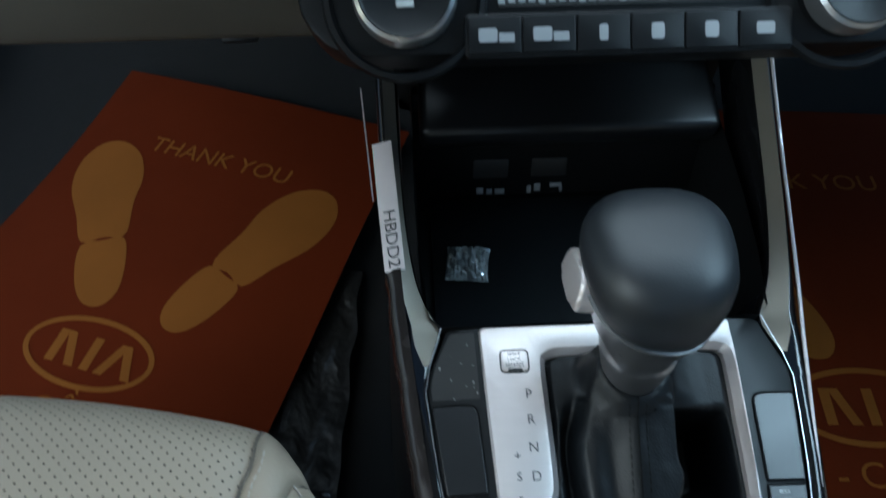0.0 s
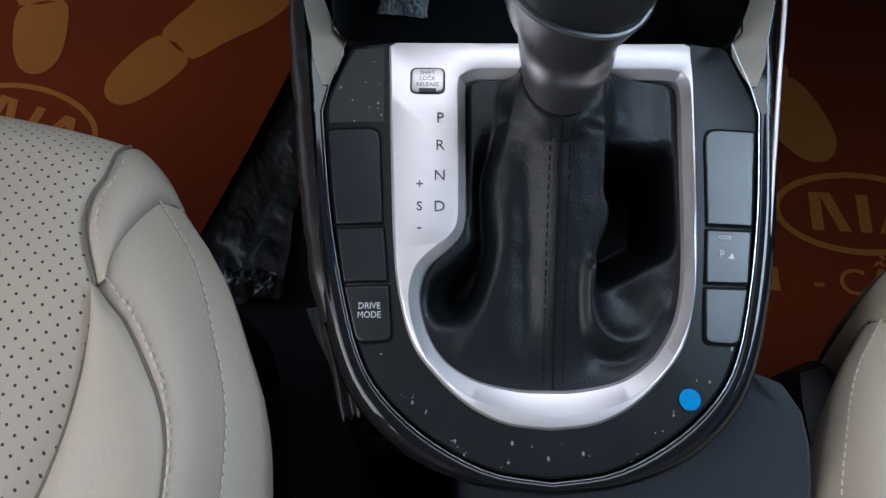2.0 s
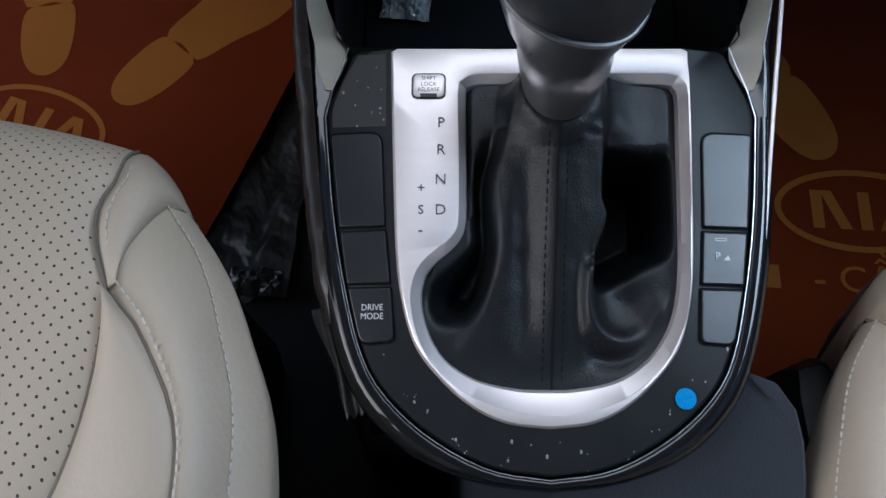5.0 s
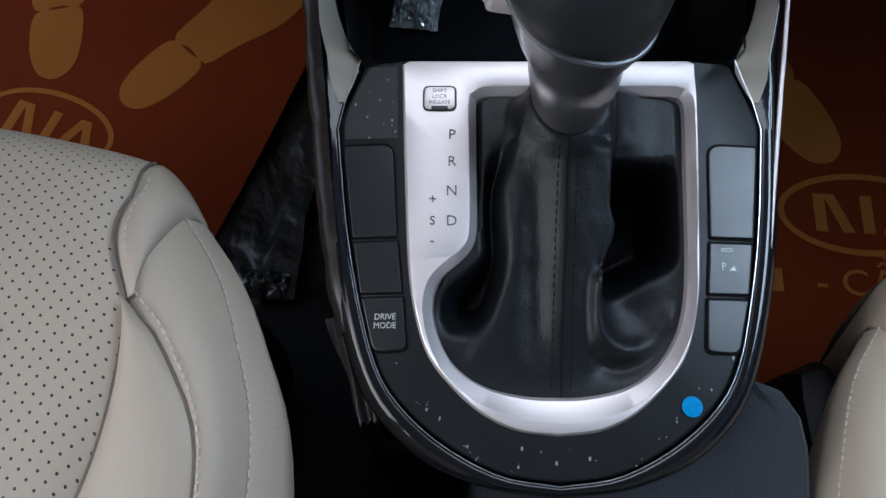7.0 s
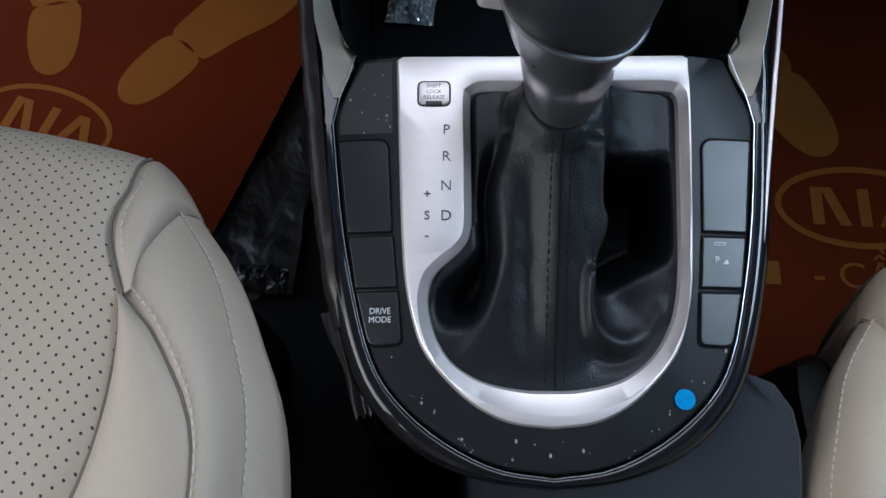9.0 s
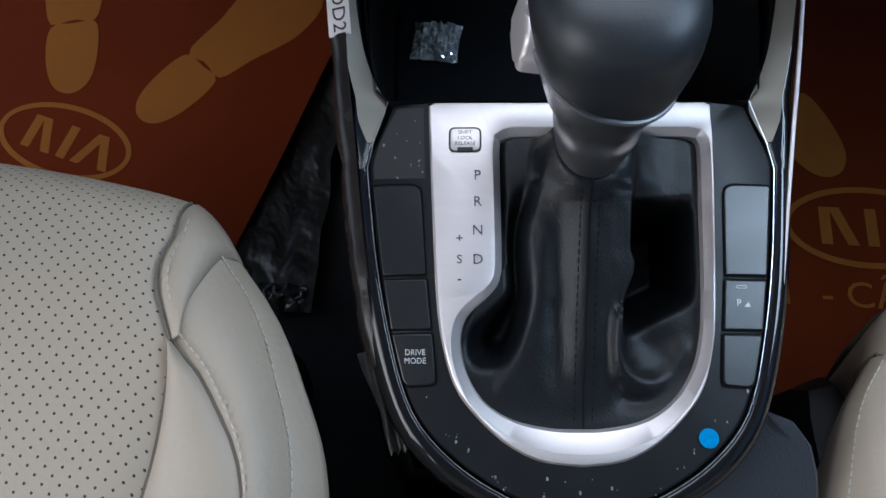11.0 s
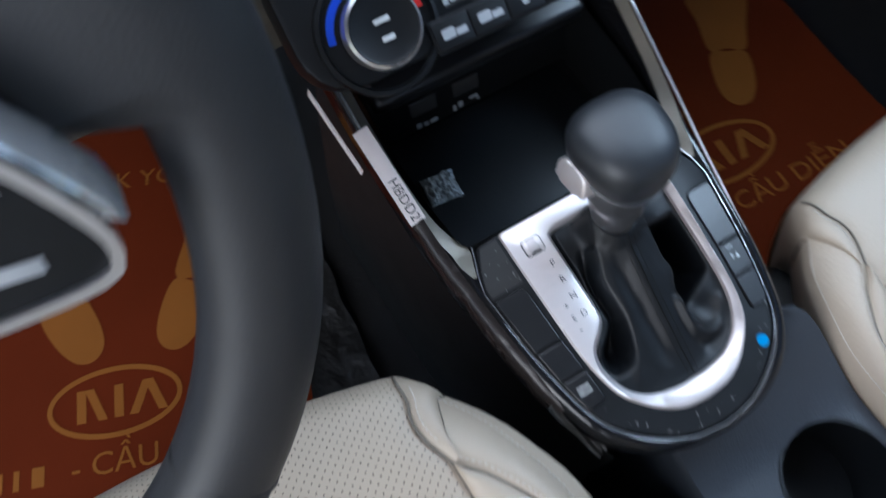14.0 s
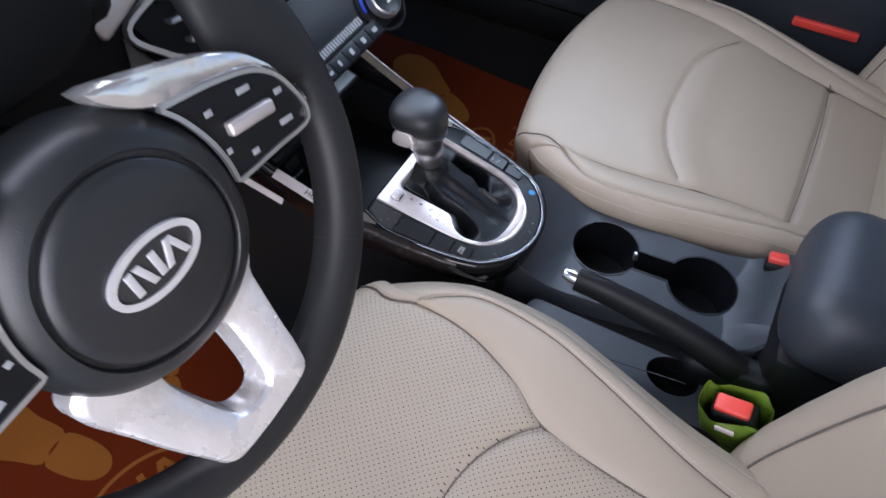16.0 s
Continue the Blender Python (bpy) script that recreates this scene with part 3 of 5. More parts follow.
# storage tray ahead of the lever
tray_in = [(0.0945, 0.095), (0.0985, 0.13), (0.1005, 0.17), (0.1005, 0.235), (-0.1005, 0.235), (-0.1005, 0.17), (-0.0985, 0.13), (-0.0945, 0.095), (-0.088, 0.0885), (0.088, 0.0885)]
part("tray", merge(with_holes(tray_in, [], 0.25), loft([[(x, y, 0.25) for x, y in tray_in], [(x * 1.01, y + (0.004 if y > 0.2 else -0.002), 0.312 + 0.12 * (y - 0.09)) for x, y in tray_in]])), PLASTIC, console, "black open storage tray", sharp=50)
part("tray_mat", slab(rounded(0.182, 0.125, 0.012, y=0.165), 0.2505, 0.2522, 0.0006), BLACK_LEATHER, console, "black rubber tray mat")
sock = part("socket_panel", box((0.205, 0.012, 0.085), 0.003, pose(0, 0.242, 0.297, -14, 0, 0)), PLASTIC, console, "black rear wall with sockets")
for x, w, z, h in ((-0.0545, 0.0050, 0.2630, 0.0050), (-0.0475, 0.0040, 0.2620, 0.0040), (-0.0400, 0.0070, 0.2620, 0.0040), (-0.0185, 0.0030, 0.2630, 0.0060), (-0.0125, 0.0045, 0.2645, 0.0060), (0.0010, 0.0085, 0.2660, 0.0030), (0.0050, 0.0020, 0.2625, 0.0040)):
    part("socket_mark", box((w, 0.0008, h), 0.0002, pose(x, 0.2350 + (z - 0.297) * 0.249, z, -14, 0, 0)), DIM_PRINT, sock, "small pale socket sign")
for x in (-0.047, -0.005):
    part("socket", box((0.026, 0.006, 0.016), 0.002, pose(x, 0.2335, 0.280, -14, 0, 0)), BLACK_PRINT, sock, "dark socket cover")
part("tray_lid", moved(box((0.194, 0.055, 0.020), 0.006, seg=3), pose(0, 0.2385, 0.335, 14, 0, 0)), BUTTON, console, "satin black lip over the tray")


# ---- gear lever ----
lever = thing("gear_lever", (0.009, 0.049, 0.29), "black leather automatic gear lever with silver collar", "gear lever")
NECK = Vector((0.0056, 0.0490, 0.3315))
neck_p = PANEL.inverted() @ NECK


def dent(x, y, cx, cy, sx, sy, turn=0.0, power=2):
    c, s = math.cos(radians(turn)), math.sin(radians(turn))
    u, v = (x - cx) * c + (y - cy) * s, -(x - cx) * s + (y - cy) * c
    return math.exp(-(abs(u / sx) ** power) - abs(v / sy) ** power)


def near_curve(x, y, pts):
    """How near a point lies to a fold line, and on which side of it."""
    best, side = 9.0, 0.0
    for (ax, ay), (bx, by) in zip(pts, pts[1:]):
        dx, dy = bx - ax, by - ay
        t = max(0.0, min(1.0, ((x - ax) * dx + (y - ay) * dy) / (dx * dx + dy * dy)))
        d = math.hypot(x - ax - t * dx, y - ay - t * dy)
        if d < best:
            best, side = d, (dx * (y - ay) - dy * (x - ax))
    return math.copysign(best, side)


LOBE = [tuple(v) for v in spline([(0.0188, -0.022), (0.0176, -0.034), (0.0198, -0.0443), (0.0262, -0.0510), (0.0364, -0.0520), (0.0462, -0.0470), (0.0535, -0.039)], 18)]
FOLD = [tuple(v) for v in spline([(-0.0165, 0.0400), (-0.0215, 0.020), (-0.0215, 0.003), (-0.0212, -0.010), (-0.0240, -0.0246), (-0.0285, -0.0373), (-0.0330, -0.046)], 16)]


def step(v):
    v = max(0.0, min(1.0, v))
    return v * v * (3 - 2 * v)


def mix(a, b, t):
    return a + (b - a) * t


RIDGE_EDGE = spline([(-0.072, 0.0210), (-0.050, 0.0190), (-0.035, 0.0178), (-0.022, 0.0192), (-0.0110, 0.0215), (-0.0020, 0.0250), (0.0045, 0.0258), (0.0110, 0.0238), (0.030, 0.0242), (0.062, 0.0245)], 80)


def boot_height(x, y, s, hem=-0.0072):
    """The soft leather: a ridge from the neck to the rear with a deep pocket and a round lobe at one side, a long fold and a narrow pocket at the other."""
    run = max(0.0, min(1.0, (y + 0.069) / 0.106))
    top = -0.0068 + 0.0262 * run ** 1.2
    edge = float(np.interp(y, RIDGE_EDGE[:, 0], RIDGE_EDGE[:, 1]))
    seam = 0.0035 + 0.0015 * run
    # right of the seam
    ridge = top - 0.0016 * max(0.0, (x - seam) / (edge - seam)) ** 2
    lip = -0.0040 + 0.010 * math.exp(-(((x - 0.024) / 0.016) ** 2)) * step((y - 0.030) / 0.02)
    low_line = -0.0225 + (x - 0.0254) * 0.50
    pocket = step((x - edge + 0.001) / 0.006) * step((0.0612 - x) / 0.0105) * step((0.0375 - y + 8 * max(0.0, x - 0.045) ** 2) / 0.009) * step((y - low_line + 0.008) / 0.021)
    shelf = -0.0075 - 0.0035 * dent(x, y, 0.036, -0.034, 0.011, 0.009, 15)
    ground = mix(shelf, lip, step((y + 0.02) / 0.03)) - 0.054 * pocket - 0.004 * dent(x, y, 0.032, -0.016, 0.006, 0.010, -20)
    fall = step((x - edge + 0.001) / 0.0075) * step((y + 0.052) / 0.022)
    right = mix(ridge, ground, fall)
    g = near_curve(x, y, LOBE)
    right += 0.0062 * math.exp(-(((g - 0.0012) / 0.0052) ** 2)) * step((x - 0.0120) / 0.006) - 0.0028 * math.exp(-(((g + 0.0066) / 0.0042) ** 2)) * step((x - 0.016) / 0.006)
    # left of the seam
    h = near_curve(x, y, FOLD)
    out = -h if FOLD[0][1] > FOLD[-1][1] else h
    crest = mix(-0.0070, top, 0.66)
    side = max(0.0, min(1.0, (seam - x) / 0.024))
    left = mix(top, crest, side ** 1.35) - 0.0032 * math.exp(-(((side - 0.50) / 0.27) ** 2)) * step((y + 0.064) / 0.03) * step((0.038 - y) / 0.03)
    width = 0.0052 + 0.0125 * step((-y - 0.006) / 0.022)
    depth = (0.011 + 0.015 * step((-y - 0.002) / 0.022)) * step((y + 0.0470) / 0.020) * step((0.046 - y) / 0.018)
    strip = -0.0066 + 0.004 * run
    drop = step((out + 0.002) / 0.0085)
    left = mix(left, strip - depth, drop)
    left = mix(left, strip, step((out - 0.6 * width) / (0.006 + 0.5 * width)))
    z = mix(left, right, step((x - seam + 0.002) / 0.004))
    d = math.hypot(x - neck_p.x, y - neck_p.y)
    z = mix(z, neck_p.z, math.exp(-((max(0.0, d - 0.0150) / 0.0058) ** 2)))
    z += 0.0006 * noise.noise(Vector((x * 55, y * 42, 3))) + 0.0003 * noise.noise(Vector((x * 170, y * 150, 5)))
    z += 0.0007 * noise.noise(Vector((x * 70, y * 260, 9))) * math.exp(-(((d - 0.022) / 0.010) ** 2))
    return mix(hem, z, step(s / 0.11))


rows = []
for k in range(67):
    s = 1 - (1 - k / 66) ** 1.15
    ring = []
    for p, k_rear in zip(tight, back[:, 0]):
        th = math.atan2(p[1] - neck_p.y, p[0] - neck_p.x)
        q = np.array((neck_p.x + 0.0142 * math.cos(th), neck_p.y + 0.0142 * math.sin(th)))
        x, y = np.array(p) * (1 - s) + q * s
        ring.append(PANEL @ Vector((x, y, boot_height(x, y, s, -0.0072 + 0.0010 * k_rear))))
    rows.append(ring)
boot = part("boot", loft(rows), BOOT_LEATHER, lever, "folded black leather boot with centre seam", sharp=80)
k0 = int(np.argmin([abs(math.atan2(p[1] - neck_p.y, p[0] - neck_p.x) + math.pi / 2 + 0.03) for p in tight]))
up_n = (PANEL.to_3x3() @ Vector((0, -0.6, 1)))
for off in (-0.0042, 0.0042):
    path = []
    for r in rows[2:]:
        q = PANEL.inverted() @ r[k0]
        s = 1.0 if q.y > 0.03 else 0.5
        path.append(PANEL @ Vector((q.x + off, q.y, boot_height(q.x + off, q.y, s))) + up_n * 0.0001)
    part("stitching", stitches(path, 0.0040, 0.00042, 0.40), BOOT_THREAD, boot, "row of black stitches")
part("seam", tube([r[k0] + up_n * 0.0001 for r in rows], 0.0005, 6), BOOT_THREAD, boot, "black centre seam")
part("neck_stitching", stitches([rows[58][i % len(tight)] + up_n * 0.0003 for i in range(k0 - 6, k0 + 47)], 0.0036, 0.00042), BOOT_THREAD, boot, "stitches round the neck")


def oval(cx, cy, cz, rx, ry, n=52, power=2.3, dip=0.0, widen=0.10):
    """A rounded ring, a little wider at the front, its front higher by dip."""
    out = []
    for a in np.linspace(0, 2 * math.pi, n, endpoint=False):
        ca, sa = math.cos(a), math.sin(a)
        sq = 1.0 / (abs(ca) ** power + abs(sa) ** power) ** (1 / power)
        out.append(Vector((cx + rx * sq * ca * (1 + widen * sa), cy + ry * sq * sa, cz + dip * sa)))
    return out


# collar: a short tube with a hip, then a flare up to the knob, higher on the driver's side
def knob_rim(scale=1.0, lift=0.0, n=52):
    """The edge where the leather of the knob meets the collar."""
    out = []
    for v in oval(0.0022, 0.0602, 0.3868 + lift, 0.0304 * scale, 0.0314 * scale, n, 2.4):
        v.z += -0.0085 * (v.x - 0.0022) / 0.0304 + 0.004 * (v.y - 0.0602) / 0.0314
        out.append(v)
    return out


foot = [oval(0.0056, 0.0491, 0.3262, 0.0122, 0.0122, power=2.0), oval(0.0056, 0.0491, 0.3260, 0.0150, 0.0150, power=2.0), oval(0.0056, 0.0491, 0.3290, 0.0155, 0.0155, power=2.0), oval(0.0056, 0.0491, 0.3302, 0.0146, 0.0146, power=2.0)]
part("collar_foot", loft(foot), PLASTIC, lever, "black ring under the collar", sharp=50)
collar_rows = [oval(0.0056, 0.0492, 0.3292, 0.0135, 0.0135, power=2.0), oval(0.0056, 0.0493, 0.3294, 0.0154, 0.0152, power=2.0), oval(0.0055, 0.0496, 0.3330, 0.0164, 0.0160, power=2.0),
               oval(0.0053, 0.0504, 0.3410, 0.0178, 0.0170, power=2.1), oval(0.0052, 0.0511, 0.3475, 0.0190, 0.0180, power=2.2), oval(0.0049, 0.0519, 0.3515, 0.0193, 0.0184, power=2.2), oval(0.0044, 0.0528, 0.3545, 0.0186, 0.0186), oval(0.0040, 0.0543, 0.3600, 0.0200, 0.0206),
               oval(0.0034, 0.0562, 0.3660, 0.0232, 0.0238)]
top_row = knob_rim(1.0)
for f in (0.38, 0.72, 0.93, 1.0):
    collar_rows.append([a.lerp(b, f) + Vector((0, 0, -0.004 * f * (1 - f))) for a, b in zip(collar_rows[8], top_row)])
part("collar", loft(collar_rows, cap=True), COLLAR, lever, "satin chrome collar flaring to the knob", sharp=50)
knob_rows = []
for f, z, cy, rx, ry in ((0.0, 0.3872, 0.0602, 0.0284, 0.0294), (0.0, 0.3880, 0.0602, 0.0294, 0.0304), (0.25, 0.3920, 0.0603, 0.0307, 0.0318), (0.5, 0.3985, 0.0606, 0.0316, 0.0326), (0.75, 0.4055, 0.0610, 0.0318, 0.0328), (0.9, 0.4120, 0.0615, 0.0310, 0.0320),
                         (1.0, 0.4170, 0.0621, 0.0288, 0.0298), (1.0, 0.4208, 0.0626, 0.0248, 0.0258), (1.0, 0.4232, 0.0630, 0.0186, 0.0196), (1.0, 0.4242, 0.0633, 0.0102, 0.0110)):
    ring = oval(0.0022, cy, z, rx, ry, power=2.6, widen=0.10)
    for v in ring:
        v.z += (1 - f) * (-0.0085 * (v.x - 0.0022) / 0.0304 + 0.004 * (v.y - cy) / 0.0314)
    knob_rows.append(ring)
knob = part("knob", loft(knob_rows, cap=True), KNOB_LEATHER, lever, "smooth black leather knob", sharp=70)
part("knob_rim", tube(knob_rim(0.985, 0.0004), 0.0014, 8, closed=True), DULL_RIM, knob, "satin chrome rim under the knob")
btn_line = [(-0.0135, 0.0085), (0.0105, 0.0085), (0.0135, 0.0035), (0.0125, -0.0045), (0.0060, -0.0085), (-0.0100, -0.0075), (-0.0140, -0.0010)]
part("release_button", slab([tuple(p) for p in spline(btn_line, 40, closed=True)], -0.007, 0.0035, 0.0022, Matrix.Translation((-0.0290, 0.0655, 0.3905)) @ pose(0, 0, 0, 0, -78, 0) @ pose(0, 0, 0, 0, 0, 90) @ pose(0, 0, 0, 0, 0, 8), seg=3), SATIN, knob, "silver release button", sharp=45)


# ---- climate controls ----
CL = pose(0, 0.187, 0.470, 40, 0, 0)
climate = thing("climate_panel", CL.translation, "black climate control panel with two dials and a button row", "control panel")
part("fascia", moved(slab(rounded(0.300, 0.094, 0.03, y=0.004), -0.03, 0.0, 0.003), CL), SURROUND, climate, "satin black fascia")
for side in (-1, 1):
    d = part("dial", merge(moved(loft([[(side * 0.101 + r * math.cos(a), -0.018 + r * math.sin(a), h) for a in np.linspace(0, 2 * math.pi, 40, endpoint=False)] for r, h in ((0.0225, 0.0), (0.0215, 0.014), (0.0200, 0.0160), (0.0185, 0.0150))], cap=True), CL)), SURROUND, climate, "black rotary dial")
    part("dial_ring", moved(loft([[(side * 0.101 + r * math.cos(a), -0.018 + r * math.sin(a), h) for a in np.linspace(0, 2 * math.pi, 40, endpoint=False)] for r, h in ((0.0226, 0.004), (0.0232, 0.008), (0.0222, 0.0148), (0.0205, 0.0163))]), CL), SOFT_CHROME, d, "satin chrome ring")
    part("outer_ring", moved(loft([[(side * 0.101 + r * math.cos(a), -0.018 + r * math.sin(a), h) for a in np.linspace(0, 2 * math.pi, 40, endpoint=False)] for r, h in ((0.0375, 0.0), (0.0365, 0.003), (0.0340, 0.0035), (0.0325, 0.0005))]), CL), SURROUND, d, "black outer ring")
    for y, w in ((0.004, 0.0095), (-0.006, 0.0075)):
        part("dial_mark", moved(box((w, 0.0030, 0.0004), 0.0001), CL @ pose(side * 0.101, -0.018 + y, 0.0153)), WHITE_PRINT, d, "pale sign on the dial")
    for a0, a1, mm, lab in ((95, 175, BLUE_MARK, "blue cold mark"), (5, 85, RED_MARK, "red warm mark")):
        arc = np.linspace(radians(a0), radians(a1), 14)
        part("temperature_arc", moved(loft([[(side * 0.101 + r * math.cos(a), -0.018 + r * math.sin(a), 0.0012) for a in arc] for r in (0.0255, 0.0300)], closed=False), CL), mm, d, lab)
row = part("button_strip", moved(slab(rounded(0.150, 0.020, 0.003, y=-0.036), 0.0, 0.004, 0.0012), CL), SURROUND, climate, "strip of satin black buttons")
for k in range(6):
    x = -0.0615 + 0.0246 * k
    icon = ((0.0085, 0.0062), (0.0085, 0.0062), (0.0040, 0.0072), (0.0058, 0.0072), (0.0062, 0.0072), (0.0084, 0.0054))[k]
    key = part("button", moved(slab(rounded(0.0238, 0.0165, 0.001, x=x, y=-0.036), 0.003, 0.0052, 0.0006), CL), SURROUND, row, "satin black button")
    part("button_mark", moved(slab(rounded(icon[0], icon[1], 0.0012, x=x + (-0.003 if k < 2 else 0), y=-0.036), 0.0051, 0.0054), CL), DIM_PRINT, row, "pale button sign")
    if k < 2:
        part("button_mark", moved(slab(rounded(0.0070, 0.0040, 0.0004, x=x + 0.0054, y=-0.0372), 0.0051, 0.0054), CL), DIM_PRINT, row, "pale button sign")
part("display", moved(slab(rounded(0.118, 0.012, 0.001, y=-0.0165), 0.0, 0.0006), CL), BLACK_PRINT, climate, "dark narrow display")
for k in range(26):
    x = -0.0575 + 0.0046 * k
    part("display_bar", moved(box((0.0030, 0.0085 if k % 4 else 0.0095, 0.0004), 0), CL @ pose(x, -0.0165, 0.0008)), DIM_PRINT, climate, "pale display sign")
# ---- floor coverings ----


def sole(m, mirror=1):
    """A shoe print: sole and heel with the arch gap between them, in x and y, toe towards +y."""
    front = [(-0.020, -0.022), (-0.030, 0.02), (-0.042, 0.07), (-0.036, 0.115), (-0.012, 0.142), (0.016, 0.14), (0.038, 0.112), (0.044, 0.07), (0.036, 0.03), (0.030, -0.022), (0.005, -0.0195)]
    heel = [(-0.0195, -0.0275), (0.005, -0.0245), (0.0295, -0.0275), (0.033, -0.065), (0.026, -0.100), (0.008, -0.114), (-0.012, -0.104), (-0.022, -0.07)]
    out = []
    for pts in (front, heel):
        out.append(moved(flat([(mirror * x, y) for x, y in spline(pts, 44, closed=True)]), m))
    return out


def paper_mat(at, turn, name_label):
    """A printed paper mat, a little wavy, with its print as thin layers on top."""
    root = thing("paper_mat", at, name_label, "floor mat", "paper floor mats")
    M = Matrix.Translation(at) @ pose(0, 0, 0, 0, 0, turn)
    nx, ny = 28, 40
    rows = [[(0.41 * (i / nx - 0.5), 0.60 * (j / ny - 0.5), wave(0.41 * (i / nx - 0.5), 0.60 * (j / ny - 0.5))) for i in range(nx + 1)] for j in range(ny + 1)]
    sheet = loft(rows, closed=False)
    part("sheet", moved(sheet, M), PAPER_RED, root, "red-brown paper sheet", sharp=80)

    def lay(bm):
        bmesh.ops.subdivide_edges(bm, edges=[e for e in bm.edges if e.calc_length() > 0.02], cuts=2)
        for v in bm.verts:
            v.co.z += wave(v.co.x, v.co.y) + 0.0004
        return moved(bm, M)

    for pm, mir, lab in ((pose(-0.0915, 0.047, 0, 0, 0, 28), 1, "left"), (pose(0.098, 0.0405, 0, 0, 0, -23) @ Matrix.Diagonal((0.98, 0.93, 1, 1)), -1, "right")):
        for bm, piece in zip(sole(pm, mir), ("sole", "heel")):
            part("shoe_print", lay(bm), PAPER_ORANGE, root, "orange " + lab + " shoe print, " + piece)
    part("oval_mark", lay(band(circle(0.0715, 48, -0.011, -0.101, 0.0365), 0.0028, 0, 0.0001)), PAPER_ORANGE, root, "orange oval emblem outline")
    for x0, sl in ((-0.053, 0.0), (-0.037, -0.42), (-0.012, 0.0), (0.012, 0.42), (0.029, -0.42)):
        bar = flat([(x0 - 0.018 * sl, -0.119), (x0 + 0.010 - 0.018 * sl, -0.119), (x0 + 0.010 + 0.018 * sl, -0.083), (x0 + 0.018 * sl, -0.083)])
        part("oval_bar", lay(bar), PAPER_ORANGE, root, "plain orange bar inside the oval")
    part("lettering", lay(words("THANK YOU", 0.034, pose(-0.006, 0.179, 0, 0, 0, -3), 0.0001, width=0.197)), PAPER_ORANGE, root, "orange words thank you")
    part("lettering", lay(words("- CẦU DIỄN", 0.034, pose(0.0355, -0.1665, 0), 0.0001, width=0.186)), PAPER_ORANGE, root, "orange printed place name")
    for x, w in ((-0.143, 0.013), (-0.119, 0.006), (-0.100, 0.013)):
        part("name_bar", lay(flat([(x, -0.177), (x + w, -0.177), (x + w, -0.156), (x, -0.156)])), PAPER_ORANGE, root, "plain orange bar")
    return root


def wave(x, y):
    return 0.005 + 0.004 * math.sin(9 * x + 5 * y) + 0.003 * math.sin(16 * y - 7 * x + 1)


paper_mat((-0.4029, 0.3361, 0.007), -19.4, "red-brown paper mat with orange shoe prints before the driver's seat")
paper_mat((0.335, 0.241, 0.028), -3.5, "red-brown paper mat with orange shoe prints before the passenger seat")


def crumple(name, at, w, h, turn, lab):
    n, k = 60, 140

    def crease(x, y):
        fold = noise.noise(Vector((x * 26, y * 22, 2))) * 0.006
        for s, amp in ((45, 0.0024), (110, 0.0013), (230, 0.0007)):
            fold += amp * abs(noise.noise(Vector((x * s, y * s * 0.9 + 0.3 * x * s, s))))
        return fold

    rows = []
    for j in range(k + 1):
        v = j / k - 0.5
        rows.append([(w * (i / n - 0.5) * (1 + 0.08 * noise.noise(Vector((v * 7, 4, 1)))), h * v + 0.012 * noise.noise(Vector((i * 0.09, 2, 6))), crease(w * (i / n - 0.5), h * v)) for i in range(n + 1)])
    M = Matrix.Translation(at) @ pose(0, 0, 0, 0, 0, turn)
    root = thing(name, at, lab, "plastic film")
    part("sheet", moved(loft(rows, closed=False), M), FILM_GREY, root, "dark wrinkled clear sheet", sharp=80)
    ends = []
    for j in range(29):
        v = j / 28
        ends.append([(w * (0.46 * i / 40 - 0.02) + 0.004 * noise.noise(Vector((v * 6, i * 0.2, 8))), h * (0.10 * v - 0.505), 0.003 + crease(i * 0.004, v * 0.05) + 0.010 * math.sin(math.pi * v) * (0.6 + 0.4 * noise.noise(Vector((i * 0.25, v * 3, 5))))) for i in range(41)])
    part("crumpled_end", moved(loft(ends, closed=False), M), LOOSE_FILM, root, "pale crumpled end of the sheet", sharp=60)
    return root


crumple("plastic_film", (-0.226, 0.205, 0.003), 0.098, 0.27, -4, "crumpled clear plastic film over the dark carpet")


# ---- seats ----
def puffed(c0, c1, puff, n=14, drop=0.0028, push=(0, 0, 1), taper=0.0, drop2=None, lean=1.0):
    """A padded panel between two seam curves; its rims dip into the seams."""
    rows = []
    for k in range(n + 1):
        u = k / n
        e = 1 - abs(2 * u - 1) ** 6
        rows.append([Vector(a) * (1 - u) + Vector(b) * u + Vector((0, 0, -(drop if drop2 is None or u < 0.5 else drop2) * (1 - e))) + Vector(push) * (puff * 4 * u ** lean * (1 - u ** lean) * (1 - taper * max(0.0, 1 - i / 16))) for i, (a, b) in enumerate(zip(c0, c1))])
    return loft(rows, closed=False)


def insert_seam(x, half=0.152, front=-0.160):
    """The curved seam across the cushion, as y over x from its middle."""
    return front - 0.055 * min(1.0, abs(x) / half) ** 3


